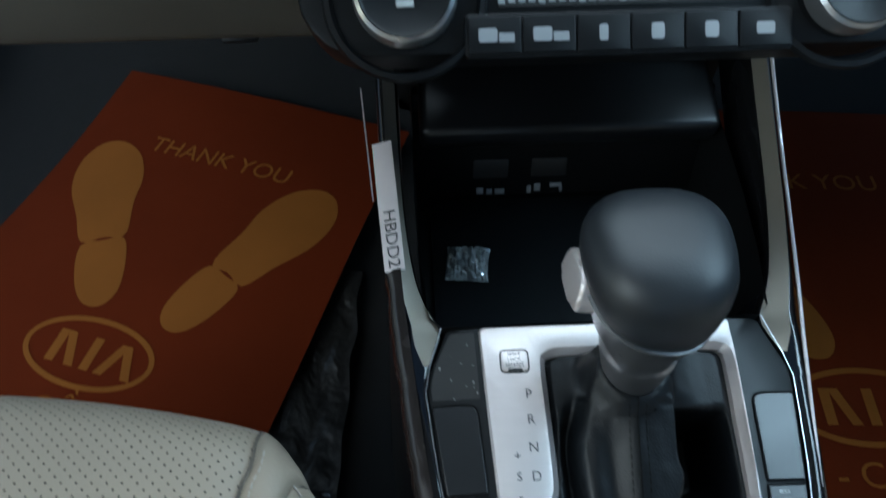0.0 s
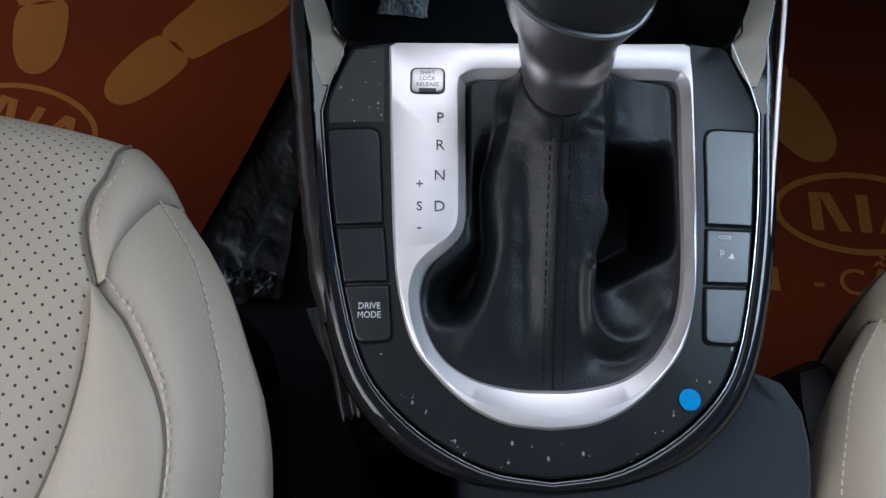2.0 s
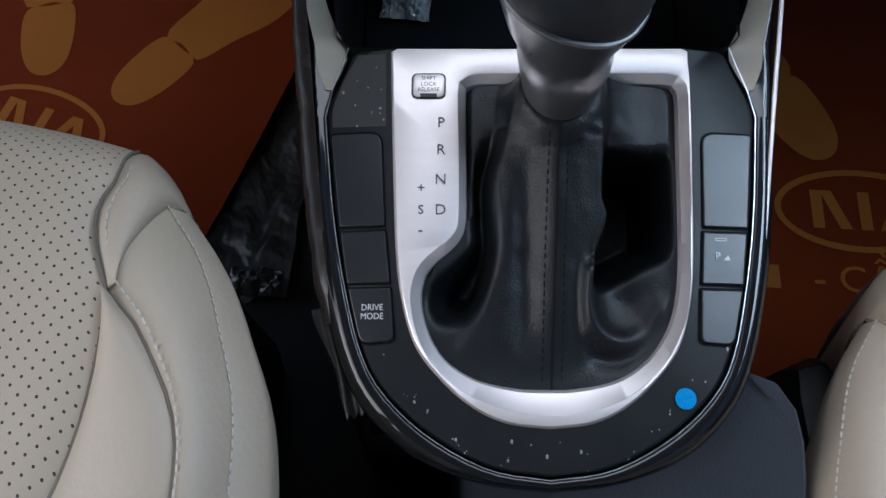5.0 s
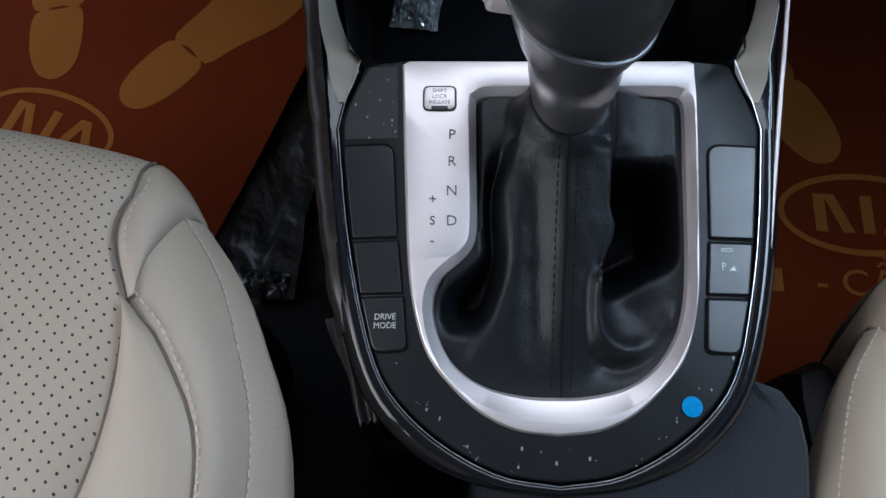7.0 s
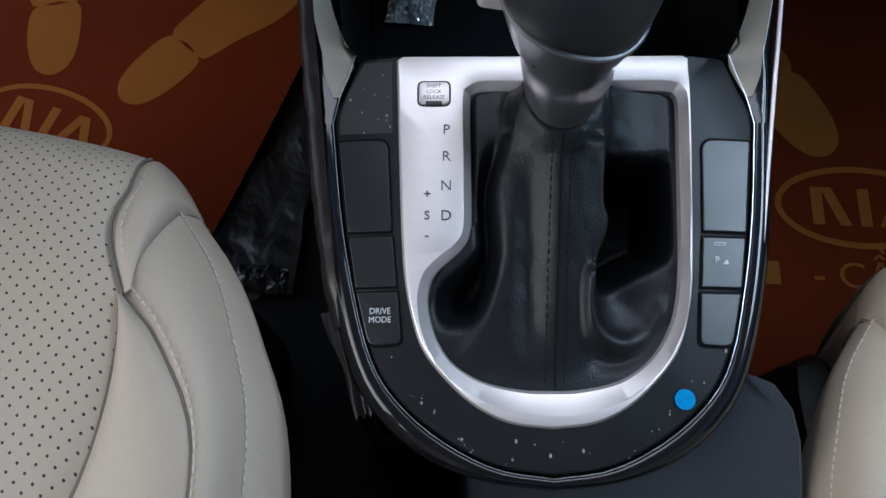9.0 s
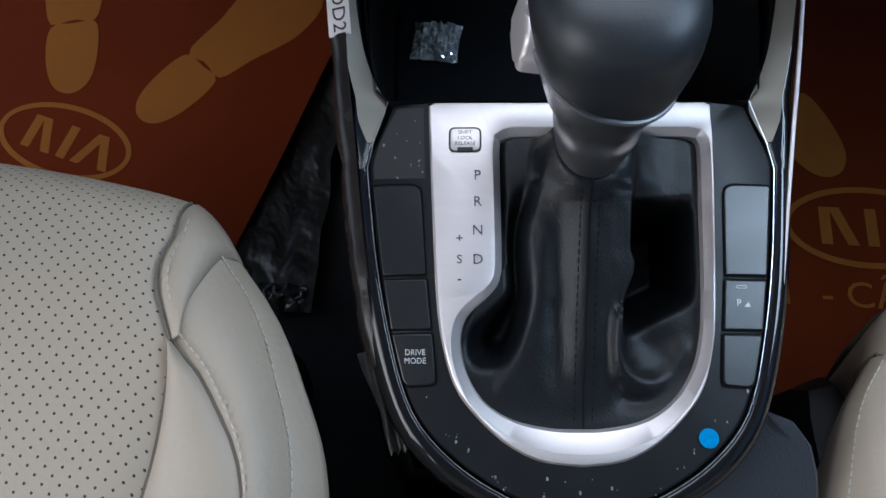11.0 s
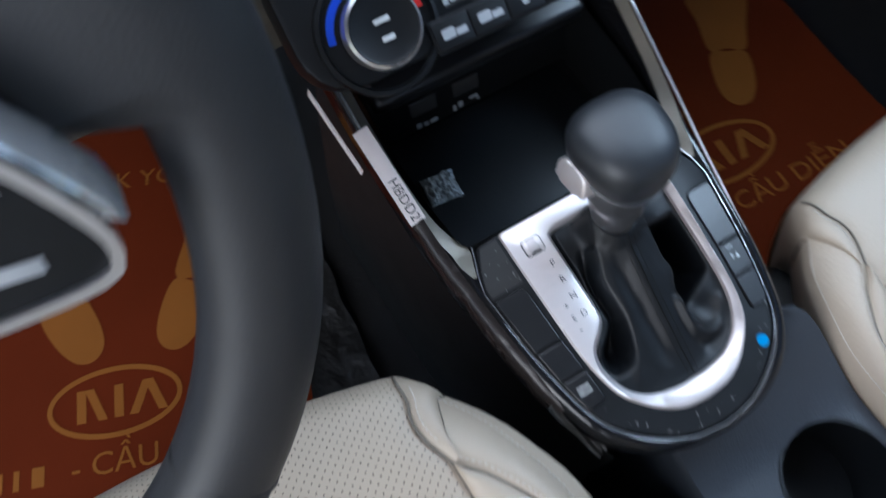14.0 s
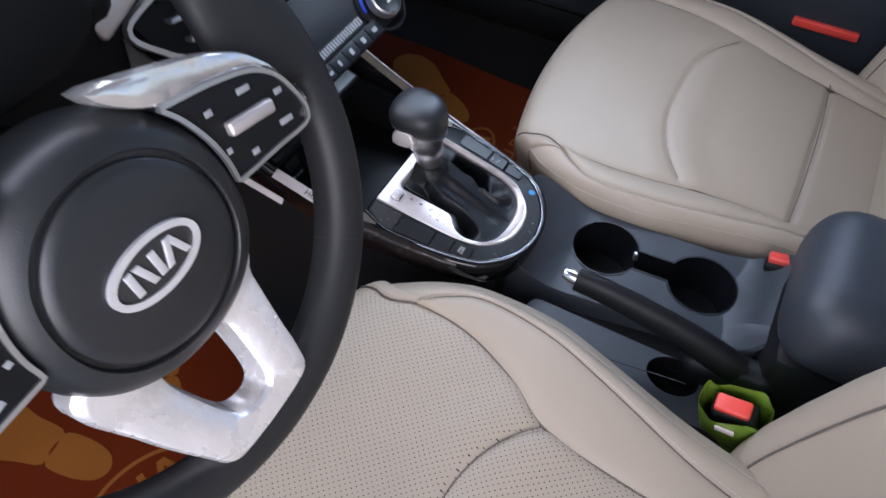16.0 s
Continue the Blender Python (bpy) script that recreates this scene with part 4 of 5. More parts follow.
def seat(name, side, shift, lab):
    """A front seat: side is -1 for the driver, whose inner bolster faces the console."""
    def W(p):
        return Vector((side * -p[0] if side > 0 else p[0], p[1], p[2])) + Vector(shift)

    cx = -0.388
    root = thing(name, W((cx, -0.2, 0.0)), lab, "car seat", "front seats")
    n = 44
    # seams of the inner half, from front to back; x towards the console is up to -0.11
    s1 = spline([(-0.1835, 0.012, 0.3172), (-0.1875, 0.000, 0.3185), (-0.1862, -0.015, 0.319), (-0.1775, -0.038, 0.318), (-0.181, -0.10, 0.314), (-0.206, -0.165, 0.310), (-0.236, -0.215, 0.305), (-0.246, -0.30, 0.294), (-0.248, -0.46, 0.270)], n)
    if side > 0:
        s1 = spline([(-0.1835, 0.012, 0.3172), (-0.1875, 0.000, 0.3185), (-0.1862, -0.015, 0.319), (-0.1775, -0.038, 0.318), (-0.178, -0.10, 0.315), (-0.187, -0.165, 0.311), (-0.202, -0.225, 0.305), (-0.218, -0.30, 0.294), (-0.236, -0.46, 0.270)], n)
    reach, front = (0.152, -0.160) if side < 0 else (0.180, -0.147)
    s2 = spline([(-0.1775, -0.037, 0.318), (-0.168, -0.047, 0.3195), (-0.157, -0.060, 0.320), (-0.139, -0.101, 0.320), (-0.145, -0.18, 0.318), (-0.168, -0.26, 0.310), (-0.200, -0.36, 0.296), (-0.215, -0.46, 0.275)], n)
    s3 = spline([(-0.1645, 0.006, 0.304), (-0.147, -0.019, 0.303), (-0.134, -0.050, 0.305), (-0.1225, -0.095, 0.306), (-0.125, -0.18, 0.305), (-0.143, -0.25, 0.302), (-0.169, -0.345, 0.294), (-0.185, -0.46, 0.280)], n)
    low = spline([(-0.222, -0.004, 0.15), (-0.208, -0.026, 0.15), (-0.186, -0.058, 0.15), (-0.170, -0.100, 0.12), (-0.165, -0.18, 0.11), (-0.17, -0.25, 0.11), (-0.185, -0.345, 0.11), (-0.195, -0.46, 0.11)], n)
    mir = lambda c: [(2 * cx - p[0], p[1], p[2]) for p in c]  # noqa: E731
    rows = []
    back = [tuple(p) for p in spline(s1[::-1], 130)]
    for px, py, pz in back:
        bow = 0.027 * max(0.0, min(1.0, (py + 0.10) / 0.112)) ** 1.5
        rows.append((abs(px - cx), py, pz, bow))
    for a in np.linspace(12, 90, 9):
        rows.append((0.2045, 0.012 + 0.026 * math.sin(radians(a)), 0.291 + 0.026 * math.cos(radians(a)), 0.027))
    rows += [(0.2025, 0.0365, 0.27, 0.027), (0.196, 0.028, 0.22, 0.026), (0.183, 0.010, 0.15, 0.024)]
    grid = []
    for hw, y, z, bow in rows:
        line = []
        for u in np.linspace(-1, 1, 91):
            rim = abs(u) ** 30
            px, py = cx + u * hw, y + bow * (1 - u * u)
            off_arc = py - insert_seam(px - cx, reach, front)
            groove = 0.0042 * math.exp(-((off_arc / 0.0042) ** 2)) if abs(px - cx) < reach + 0.002 else 0.0
            groove += 0.005 * math.exp(-(((py + 0.360) / 0.006) ** 2))
            swell = 0.003 * math.exp(-(((off_arc + 0.03) / 0.025) ** 2)) + 0.002 * math.exp(-(((off_arc - 0.03) / 0.025) ** 2))
            line.append(W((px, py, z + 0.005 * (1 - u * u) * (z > 0.27) - 0.0035 * rim - groove + (swell if py < 0 else 0.0))))
        grid.append(line)
    cush = part("cushion", loft(grid, closed=False), PERF if side < 0 else LEATHER, root, "perforated beige leather centre panel" if side < 0 else "beige leather centre panel", sharp=60)
    for half in (0, 1):
        f = (lambda c: mir(c)) if half else (lambda c: list(c))
        S1, S2, S3, LW = [[W(p) for p in f(c)] for c in (s1, s2, s3, low)]
        out = Vector(((1 if half else -1) * (-1 if side < 0 else 1) * 1.0, 0.08, 0.05))
        tri = [tuple(s1[k]) for k in range(n) if s1[k][1] < -0.037]
        S1b = [W(p) for p in f(spline([(-0.1775, -0.037, 0.318)] + tri[::3] + [tri[-1]], n))]
        part("bolster", puffed(S1b, S2, 0.0035, 12), LEATHER, root, "padded beige leather bolster strip", sharp=70)
        part("bolster", puffed(S2, S3, 0.005, 14, 0.0026, drop2=0.0006), LEATHER, root, "padded beige leather bolster", sharp=70)
        part("side_skirt", puffed(S3, LW, 0.022 if side < 0 else 0.012, 20, 0.0006, push=out, taper=0.4, lean=0.5), LEATHER, root, "beige leather side of the cushion", sharp=70)
        edge_a = [W(p) for p in f(spline([(-0.1775, -0.037, 0.3175), (-0.1862, -0.015, 0.3185), (-0.1875, 0.000, 0.3182), (-0.1835, 0.012, 0.3170)] + [(-0.1835, 0.0118 + 0.0258 * math.sin(radians(a)), 0.2908 + 0.026 * math.cos(radians(a))) for a in (30, 60, 90)] + [(-0.190, 0.032, 0.25), (-0.205, 0.010, 0.15)], 34))]
        lower_b = [S3[0] * (1 - u) + LW[0] * u + out * ((0.022 if side < 0 else 0.012) * 0.6 * 4 * u ** 0.5 * (1 - u ** 0.5)) for u in np.linspace(0, 1, 12)]
        edge_b = [Vector(p) for p in spline([tuple(W(p)) for p in f([(-0.1770, -0.0365, 0.3175), (-0.1715, -0.016, 0.3145)])] + [tuple(p) for p in lower_b], 34)]
        part("front_cap", puffed(edge_a, edge_b, 0.0068, 12, 0.0018, push=out * 0.7 + Vector((0, 0.15, 0.4))), LEATHER, root, "beige leather corner piece", sharp=70)
        lift = Vector((0, 0, 0.0012))
        part("piping", tube([p + Vector((0, 0, -0.0030)) for p in S1[1:]], 0.0012, 6), SEAM, root, "seam line")
        part("piping", tube([p + Vector((0, 0, -0.0004)) for p in edge_a[:12]], 0.0009, 6), SEAM, root, "seam line")
        part("piping", tube([p + Vector((0, 0, -0.0026)) for p in S2], 0.0011, 6), SEAM, root, "seam line")
        part("piping", tube([p + Vector((0, 0, -0.0022)) for p in edge_b[:16]], 0.0011, 6), SEAM, root, "seam line")
        def beside(c0, c1, u, up):
            return [Vector(a) * (1 - u) + Vector(b) * u + Vector((0, 0, up)) for a, b in zip(c0, c1)]

        part("stitching", stitches([p + lift * 0.7 for p in S3], 0.0042, 0.0005, 0.35), THREAD, root, "pale stitching")
        part("stitching", stitches(beside(S2, S3, 0.13, 0.0026), 0.0042, 0.0005, 0.35), THREAD, root, "pale stitching")
        part("stitching", stitches([p + out * 0.0055 + Vector((0, 0, 0.0006)) for p in edge_a[2:10]], 0.0042, 0.0005, 0.35), THREAD, root, "pale stitching")
    # curved seam of the insert
    arc = [W((cx + x, insert_seam(x, reach, front), 0.3132 - 0.006 * abs(x / reach) ** 3)) for x in np.linspace(-reach + 0.003, reach - 0.003, 40)]
    part("piping", tube(arc, 0.0008, 6), SEAM, root, "curved seam line")
    cross = [W((cx + x, -0.360 + 0.006 * (x / 0.2) ** 2, 0.2935 - 0.006 * (x / 0.2) ** 2)) for x in np.linspace(-reach + 0.016, reach - 0.016, 30)]
    part("piping", tube(cross, 0.0009, 6), SEAM, root, "cross seam line")
    # base frame
    part("seat_base", box((0.44, 0.44, 0.18), 0.03, Matrix.Translation(W((cx, -0.2, 0.11)))), PLASTIC, root, "black seat base")
    # backrest, leaning back
    rows = []
    for h, w, t in ((-0.045, 0.196, 0.03), (-0.030, 0.226, 0.045), (-0.005, 0.252, 0.06), (0.03, 0.271, 0.07), (0.07, 0.283, 0.075), (0.13, 0.289, 0.08), (0.2, 0.292, 0.08), (0.36, 0.284, 0.075), (0.5, 0.248, 0.065), (0.56, 0.19, 0.05)):
        y0, z0 = -0.440 - 0.24 * h, 0.215 + 0.95 * h
        ring = []
        for s in np.linspace(-1, 1, 49):
            bol = 0.098 * max(0.0, (abs(s) - 0.62) / 0.38) ** 0.9 if abs(s) > 0.62 else 0.0
            edge = (1 - abs(s) ** 9) ** 0.5
            ring.append(W((cx + s * w, y0 + bol * edge + 0.0 - 0.03 * (1 - edge), z0 + 0.3 * bol)))
        for s in np.linspace(1, -1, 49):
            ring.append(W((cx + s * w, y0 - t - 0.03, z0 - 0.02)))
        rows.append(ring)
    part("backrest", loft(rows, cap=True), LEATHER, root, "padded beige leather backrest", sharp=60)
    for sgn in (-1, 1):
        seam = []
        for h in np.linspace(0.02, 0.50, 24):
            w = float(np.interp(h, (-0.005, 0.03, 0.07, 0.13, 0.2, 0.36, 0.5), (0.252, 0.271, 0.283, 0.289, 0.292, 0.284, 0.248)))
            sx = 0.80
            bol = 0.098 * ((sx - 0.62) / 0.38) ** 0.9
            edge = (1 - sx ** 9) ** 0.5
            seam.append(W((cx + sgn * sx * w, -0.440 - 0.24 * h + bol * edge - 0.03 * (1 - edge) + 0.0006, 0.215 + 0.95 * h + 0.3 * bol)))
        part("piping", tube(seam, 0.0012, 6), SEAM, root, "seam line")
    hr = part("headrest", box((0.24, 0.09, 0.15), 0.04, Matrix.Translation(W((cx, -0.66, 0.85))), seg=4), LEATHER, root, "beige leather headrest")
    return root


def perforated():
    """Beige leather with a staggered grid of tiny dark holes."""
    m = grain(vary(mat("perforated_leather", (0.360, 0.299, 0.230), 0.52), 9, 0.06), 420, 0.2, 0.0005, "voronoi")
    b = m.node_tree.nodes["Principled BSDF"]
    old = b.inputs["Base Color"].links[0].from_socket
    tc = add(m, "ShaderNodeTexCoord")
    sp = add(m, "ShaderNodeSeparateXYZ")
    wire(m, tc, "Object", sp, 0)

    def calc(op, a, bb):
        n = add(m, "ShaderNodeMath")
        n.operation = op
        for k, v in enumerate((a, bb)):
            if isinstance(v, (int, float)):
                n.inputs[k].default_value = v
            else:
                m.node_tree.links.new(v, n.inputs[k])
        return n.outputs[0]

    pitch, row = 0.0070, 0.0064
    holes = None
    for off in (0.0, 0.5):
        u = calc("ADD", calc("DIVIDE", sp.outputs[0], pitch), off)
        v = calc("ADD", calc("DIVIDE", calc("SUBTRACT", sp.outputs[1], sp.outputs[2]), row), off)
        du = calc("MULTIPLY", calc("SUBTRACT", calc("FRACT", u, 0), 0.5), pitch)
        dv = calc("MULTIPLY", calc("SUBTRACT", calc("FRACT", v, 0), 0.5), row)
        d = calc("SQRT", calc("ADD", calc("MULTIPLY", du, du), calc("MULTIPLY", dv, dv)), 0)
        hit = calc("LESS_THAN", d, 0.00060)
        holes = hit if holes is None else calc("MAXIMUM", holes, hit)
    mix = add(m, "ShaderNodeMix")
    mix.data_type = "RGBA"
    mix.inputs[7].default_value = (0.014, 0.012, 0.010, 1)
    m.node_tree.links.new(holes, mix.inputs[0])
    m.node_tree.links.new(old, mix.inputs[6])
    m.node_tree.links.new(mix.outputs[2], b.inputs["Base Color"])
    return m


PERF = perforated()
seat("driver_seat", -1, (0, 0, 0), "beige perforated leather driver's seat with pale stitching")
seat("passenger_seat", 1, (0.006, -0.031, -0.060), "beige leather passenger seat with curved seams")
# ---- steering wheel ----
HUB_SKIN = grain(vary(mat("airbag_skin", (0.020, 0.0215, 0.024), 0.38, spec=0.6), 25, 0.15, rough=0.05), 1100, 0.25, 0.0003, "voronoi")
RIM_SKIN = grain(vary(mat("rim_leather", (0.018, 0.0185, 0.020), 0.5, spec=0.4), 30, 0.2, rough=0.06), 700, 0.15, 0.0004, "voronoi")
FOILED = grain(vary(mat("filmed_silver", (0.90, 0.87, 0.86), 0.28, 0.55), 30, 0.06, rough=0.08), 55, 0.35, 0.004)
EMBLEM = vary(mat("emblem_silver", (0.80, 0.80, 0.81), 0.34, 0.45), 60, 0.05)
FOIL_GLOSS = grain(vary(mat("filmed_chrome", (0.88, 0.87, 0.87), 0.22, 0.80), 30, 0.06, rough=0.08), 55, 0.35, 0.004)
HUB = Vector((-0.3954, 0.0148, 0.6213))
WH = Matrix.Translation(HUB) @ pose(0, 0, 0, 69, 0, 0)
wheel = thing("steering_wheel", HUB, "black leather steering wheel with silver spokes", "steering wheel")


def on_wheel(x, y, z=0.0):
    return WH @ Vector((x, y, z))


RIM = pose(-0.388, 0.0513, 0.6245, 61, 0, 0)
rim_c, rim_r = 0.187, 0.0195


def grip(a):
    """How far the rim reaches inwards: broad thumb rests above the side spokes."""
    d = abs((math.degrees(a) + 360) % 360 - 90)
    return rim_r + 0.036 * math.exp(-abs((d - 84) / 25) ** 3) + 0.003 * math.exp(-(((d - 52) / 28) ** 2))


def rim_section(a):
    inner = grip(a)
    out = []
    for t in np.linspace(0, 2 * math.pi, 22, endpoint=False):
        c, h = math.cos(t), math.sin(t)
        thick = rim_r * (1 - 0.22 * max(0.0, -c) * min(1.0, (inner - rim_r) / 0.03))
        r = rim_c + (rim_r * c if c > 0 else inner * c)
        out.append(RIM @ Vector((r * math.cos(a), r * math.sin(a), thick * math.copysign(abs(h) ** (1.0 if c > 0 else 0.8), h))))
    return out


angles = np.linspace(0, 2 * math.pi, 120, endpoint=False)
rim_rows = [rim_section(a) for a in angles]
part("rim", loft(rim_rows + rim_rows[:1]), RIM_SKIN, wheel, "black leather rim with thumb rests", sharp=80)
for a in (-46, -134):
    ca, sa = math.cos(radians(a)), math.sin(radians(a))
    c = RIM @ Vector((rim_c * ca, rim_c * sa, 0))
    e1, e2 = RIM.to_3x3() @ Vector((ca, sa, 0)), RIM.to_3x3() @ Vector((0, 0, 1))
    part("rim_seam", tube([c + (rim_r + 0.0002) * (math.cos(t) * e1 + math.sin(t) * e2) for t in np.linspace(0, 2 * math.pi, 20, endpoint=False)], 0.0006, 5, closed=True), DARK_THREAD, wheel, "seam in the rim leather")


def hub_ring(s, h, rx=0.087, up=0.0865, down=0.0815, power=2.15, n=72):
    return [on_wheel(rx * s * math.cos(a) / (abs(math.cos(a)) ** power + abs(math.sin(a)) ** power) ** (1 / power), (up if math.sin(a) > 0 else down) * s * math.sin(a) / (abs(math.cos(a)) ** power + abs(math.sin(a)) ** power) ** (1 / power) - 0.003 * (1 - s), h) for a in np.linspace(0, 2 * math.pi, n, endpoint=False)]


hub = part("hub", loft([hub_ring(s, h) for s, h in ((1.0, -0.050), (1.0, -0.028), (0.99, -0.019), (0.965, -0.011), (0.92, -0.004), (0.86, 0.0005), (0.80, 0.0030), (0.755, 0.0042), (0.742, 0.0030), (0.736, 0.0))], cap=True), HUB_SKIN, wheel, "domed black airbag cover", sharp=50)
part("airbag_pad", loft([hub_ring(s, h, power=2.0) for s, h in ((0.715, -0.001), (0.712, 0.0034), (0.70, 0.0050), (0.62, 0.0064), (0.45, 0.0080), (0.2, 0.0090), (0.05, 0.0093))], cap=True), HUB_SKIN, hub, "round black airbag pad", sharp=60)
emb = part("emblem", moved(slab(circle(0.0318, 48, 0, -0.0, 0.0165), 0.008, 0.0105, 0.0006), WH), BLACK_PRINT, hub, "black oval emblem field")
part("emblem_ring", moved(band(circle(0.0318, 48, 0, 0, 0.0165), 0.0022, 0.0085, 0.0122), WH), EMBLEM, emb, "bright silver oval ring")
for x0, sl, w in ((-0.0200, 0.0, 0.0050), (-0.0110, 0.35, 0.0050), (-0.0015, 0.0, 0.0050), (0.0075, -0.42, 0.0048), (0.0150, 0.42, 0.0048)):
    part("emblem_bar", moved(slab([(x0 + sl * 0.0082, -0.0082), (x0 + w + sl * 0.0082, -0.0082), (x0 + w - sl * 0.0082, 0.0082), (x0 - sl * 0.0082, 0.0082)], 0.0095, 0.0122, 0.0004), WH), EMBLEM, emb, "plain bright silver bar")
# side spokes with button pods
for side in (1, -1):
    top = [(0.030, 0.094), (0.080, 0.080), (0.128, 0.060), (0.150, 0.034), (0.164, 0.004), (0.160, 0.000), (0.152, 0.022), (0.136, 0.043), (0.106, 0.055), (0.058, 0.066)]
    part("spoke_cover", moved(slab([(side * x, y) for x, y in spline(top, 40, closed=True)][::side], -0.02, 0.001, 0.003), WH), FOIL_GLOSS, wheel, "bright silver upper spoke cover in clear film")
    pod_line = [(0.062, 0.062), (0.064, 0.0625), (0.100, 0.055), (0.130, 0.045), (0.147, 0.031), (0.156, 0.010), (0.158, -0.004), (0.151, -0.011), (0.120, -0.009), (0.084, -0.007), (0.081, -0.006), (0.0815, 0.010), (0.078, 0.030), (0.070, 0.050)]
    fo = [(side * x, y) for x, y in spline(pod_line, 60, closed=True)][::side]
    pod = part("button_pod", moved(slab(fo, -0.022, 0.000, 0.002), WH), SURROUND, wheel, "satin black button pod")
    part("pod_frame", moved(band(fo, 0.0015, -0.002, 0.0020), WH), SOFT_CHROME, pod, "satin silver frame")
    part("roller", moved(box((0.040, 0.010, 0.008), 0.0025, seg=3), WH @ pose(side * 0.1125, 0.0215, 0.002, 0, 0, side * -10)), SATIN, pod, "silver rocker switch")
    for x, y, w in ((0.119, 0.038, 0.011), (0.088, 0.041, 0.006), (0.138, 0.001, 0.012), (0.104, 0.000, 0.006), (0.143, 0.021, 0.007), (0.087, 0.013, 0.004)):
        part("button_mark", moved(box((w, 0.0042, 0.0006), 0.0002), WH @ pose(side * x, y, 0.0004, 0, 0, side * -10)), DIM_PRINT, pod, "pale button sign")
# lower spoke: a silver frame round an opening
lo_out = spline([(0.062, -0.046), (0.057, -0.070), (0.048, -0.112), (0.044, -0.134), (0.036, -0.150), (0.010, -0.154), (-0.030, -0.154), (-0.046, -0.150), (-0.054, -0.136), (-0.072, -0.090), (-0.082, -0.040), (-0.02, -0.03)], 140, closed=True)
lo_in = spline([(0.010, -0.076), (0.015, -0.088), (0.013, -0.112), (0.009, -0.128), (0.000, -0.134), (-0.016, -0.131), (-0.024, -0.118), (-0.033, -0.084), (-0.030, -0.074), (-0.012, -0.070)], 90, closed=True)
oo, ii = by_angle([tuple(p) for p in lo_out], 120, -0.010, -0.105), by_angle([tuple(p) for p in lo_in], 120, -0.010, -0.105)


def spoke_lift(y):
    """The lower spoke comes forward towards the rim."""
    return 0.022 * max(0.0, min(1.0, (-y - 0.070) / 0.075))


lower = loft([[(*q, h + spoke_lift(q[1])) for q in [p + f * (r - p) for p, r in zip(oo, ii)]] for f, h in ((0, -0.034), (0, -0.014), (0.06, -0.010), (0.12, -0.009), (0.82, -0.010), (0.93, -0.013), (1.0, -0.034))])
part("lower_spoke", moved(lower, WH), FOILED, wheel, "silver lower spoke in clear film", sharp=35)
part("column_shroud", moved(tube([(0, 0, -0.30), (0, 0, -0.12), (0, 0, -0.05)], [0.075, 0.07, 0.06], 24), WH), PLASTIC, wheel, "black steering column shroud")

# ---- dashboard ----
dash = thing("dashboard", (0, 0.5, 0.5), "black and beige dashboard", "dashboard")
part("top_pad", box((1.52, 0.55, 0.10), 0.04, pose(0, 0.66, 0.70, 4, 0, 0), seg=4), PLASTIC, dash, "black padded dashboard top")
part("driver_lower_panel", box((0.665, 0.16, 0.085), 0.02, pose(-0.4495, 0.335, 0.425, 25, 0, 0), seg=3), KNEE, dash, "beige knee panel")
part("passenger_lower_panel", box((0.60, 0.14, 0.24), 0.03, pose(0.46, 0.42, 0.48, 20, 0, 0), seg=3), BEIGE_PLASTIC, dash, "beige glove box panel")
part("driver_upper_panel", box((0.56, 0.22, 0.17), 0.02, pose(-0.46, 0.375, 0.555, 10, 0, 0), seg=3), PLASTIC, dash, "black panel under the instruments")
part("passenger_upper_panel", box((0.58, 0.24, 0.20), 0.03, pose(0.46, 0.36, 0.61, 6, 0, 0), seg=3), PLASTIC, dash, "black dashboard face before the passenger")
part("core", box((1.50, 0.46, 0.26), 0.02, pose(0, 0.62, 0.56)), PLASTIC, dash, "black dashboard body")
part("centre_column", box((0.24, 0.30, 0.30), 0.02, pose(0, 0.42, 0.44)), PLASTIC, dash, "black centre stack")
part("instrument_hood", box((0.36, 0.24, 0.06), 0.028, pose(-0.40, 0.26, 0.80, 8, 0, 0), seg=4), PLASTIC, dash, "black hood over the instruments")
part("instrument_face", moved(slab(rounded(0.275, 0.17, 0.055, 10), -0.14, 0.0, 0.012, seg=4), pose(-0.400, 0.165, 0.732, 75, 0, 0)), PLASTIC, dash, "round-cornered black instrument pod")
VN = pose(-0.108, 0.252, 0.540, 72, 0, 0)
v_line = [(-0.070, 0.030), (-0.056, -0.010), (-0.012, -0.040), (0.058, -0.055), (0.085, -0.02), (0.070, 0.040)]
vent = part("air_vent", moved(slab(v_line, -0.04, -0.004, 0.004), VN), PLASTIC, dash, "black air vent")
part("vent_frame", moved(band([tuple(q) for q in spline(v_line, 60, closed=True)], 0.0026, -0.006, 0.003), VN), SOFT_CHROME, vent, "satin chrome vent frame")
for y, w in ((-0.020, 0.075), (0.004, 0.095), (0.026, 0.100)):
    part("louver", moved(box((w, 0.006, 0.018), 0.002), VN @ pose(0.012, y, -0.002, 0, 0, -8)), SOFT_CHROME if y < 0.01 else PLASTIC, vent, "vent louver")
part("vent_trim", moved(box((0.060, 0.030, 0.02), 0.006, seg=3), VN @ pose(-0.080, 0.052, 0.0, 0, 0, 18)), SATIN, dash, "silver trim beside the vent")
part("radio_panel", box((0.25, 0.10, 0.13), 0.012, pose(0.0, 0.305, 0.575, -14, 0, 0)), SURROUND, dash, "black radio panel")
for x in (-0.085, -0.05, 0.05, 0.085):
    part("radio_key", box((0.026, 0.004, 0.010), 0.0015, pose(x, 0.2600, 0.5280, -14, 0, 0)), BUTTON, dash, "black radio key")

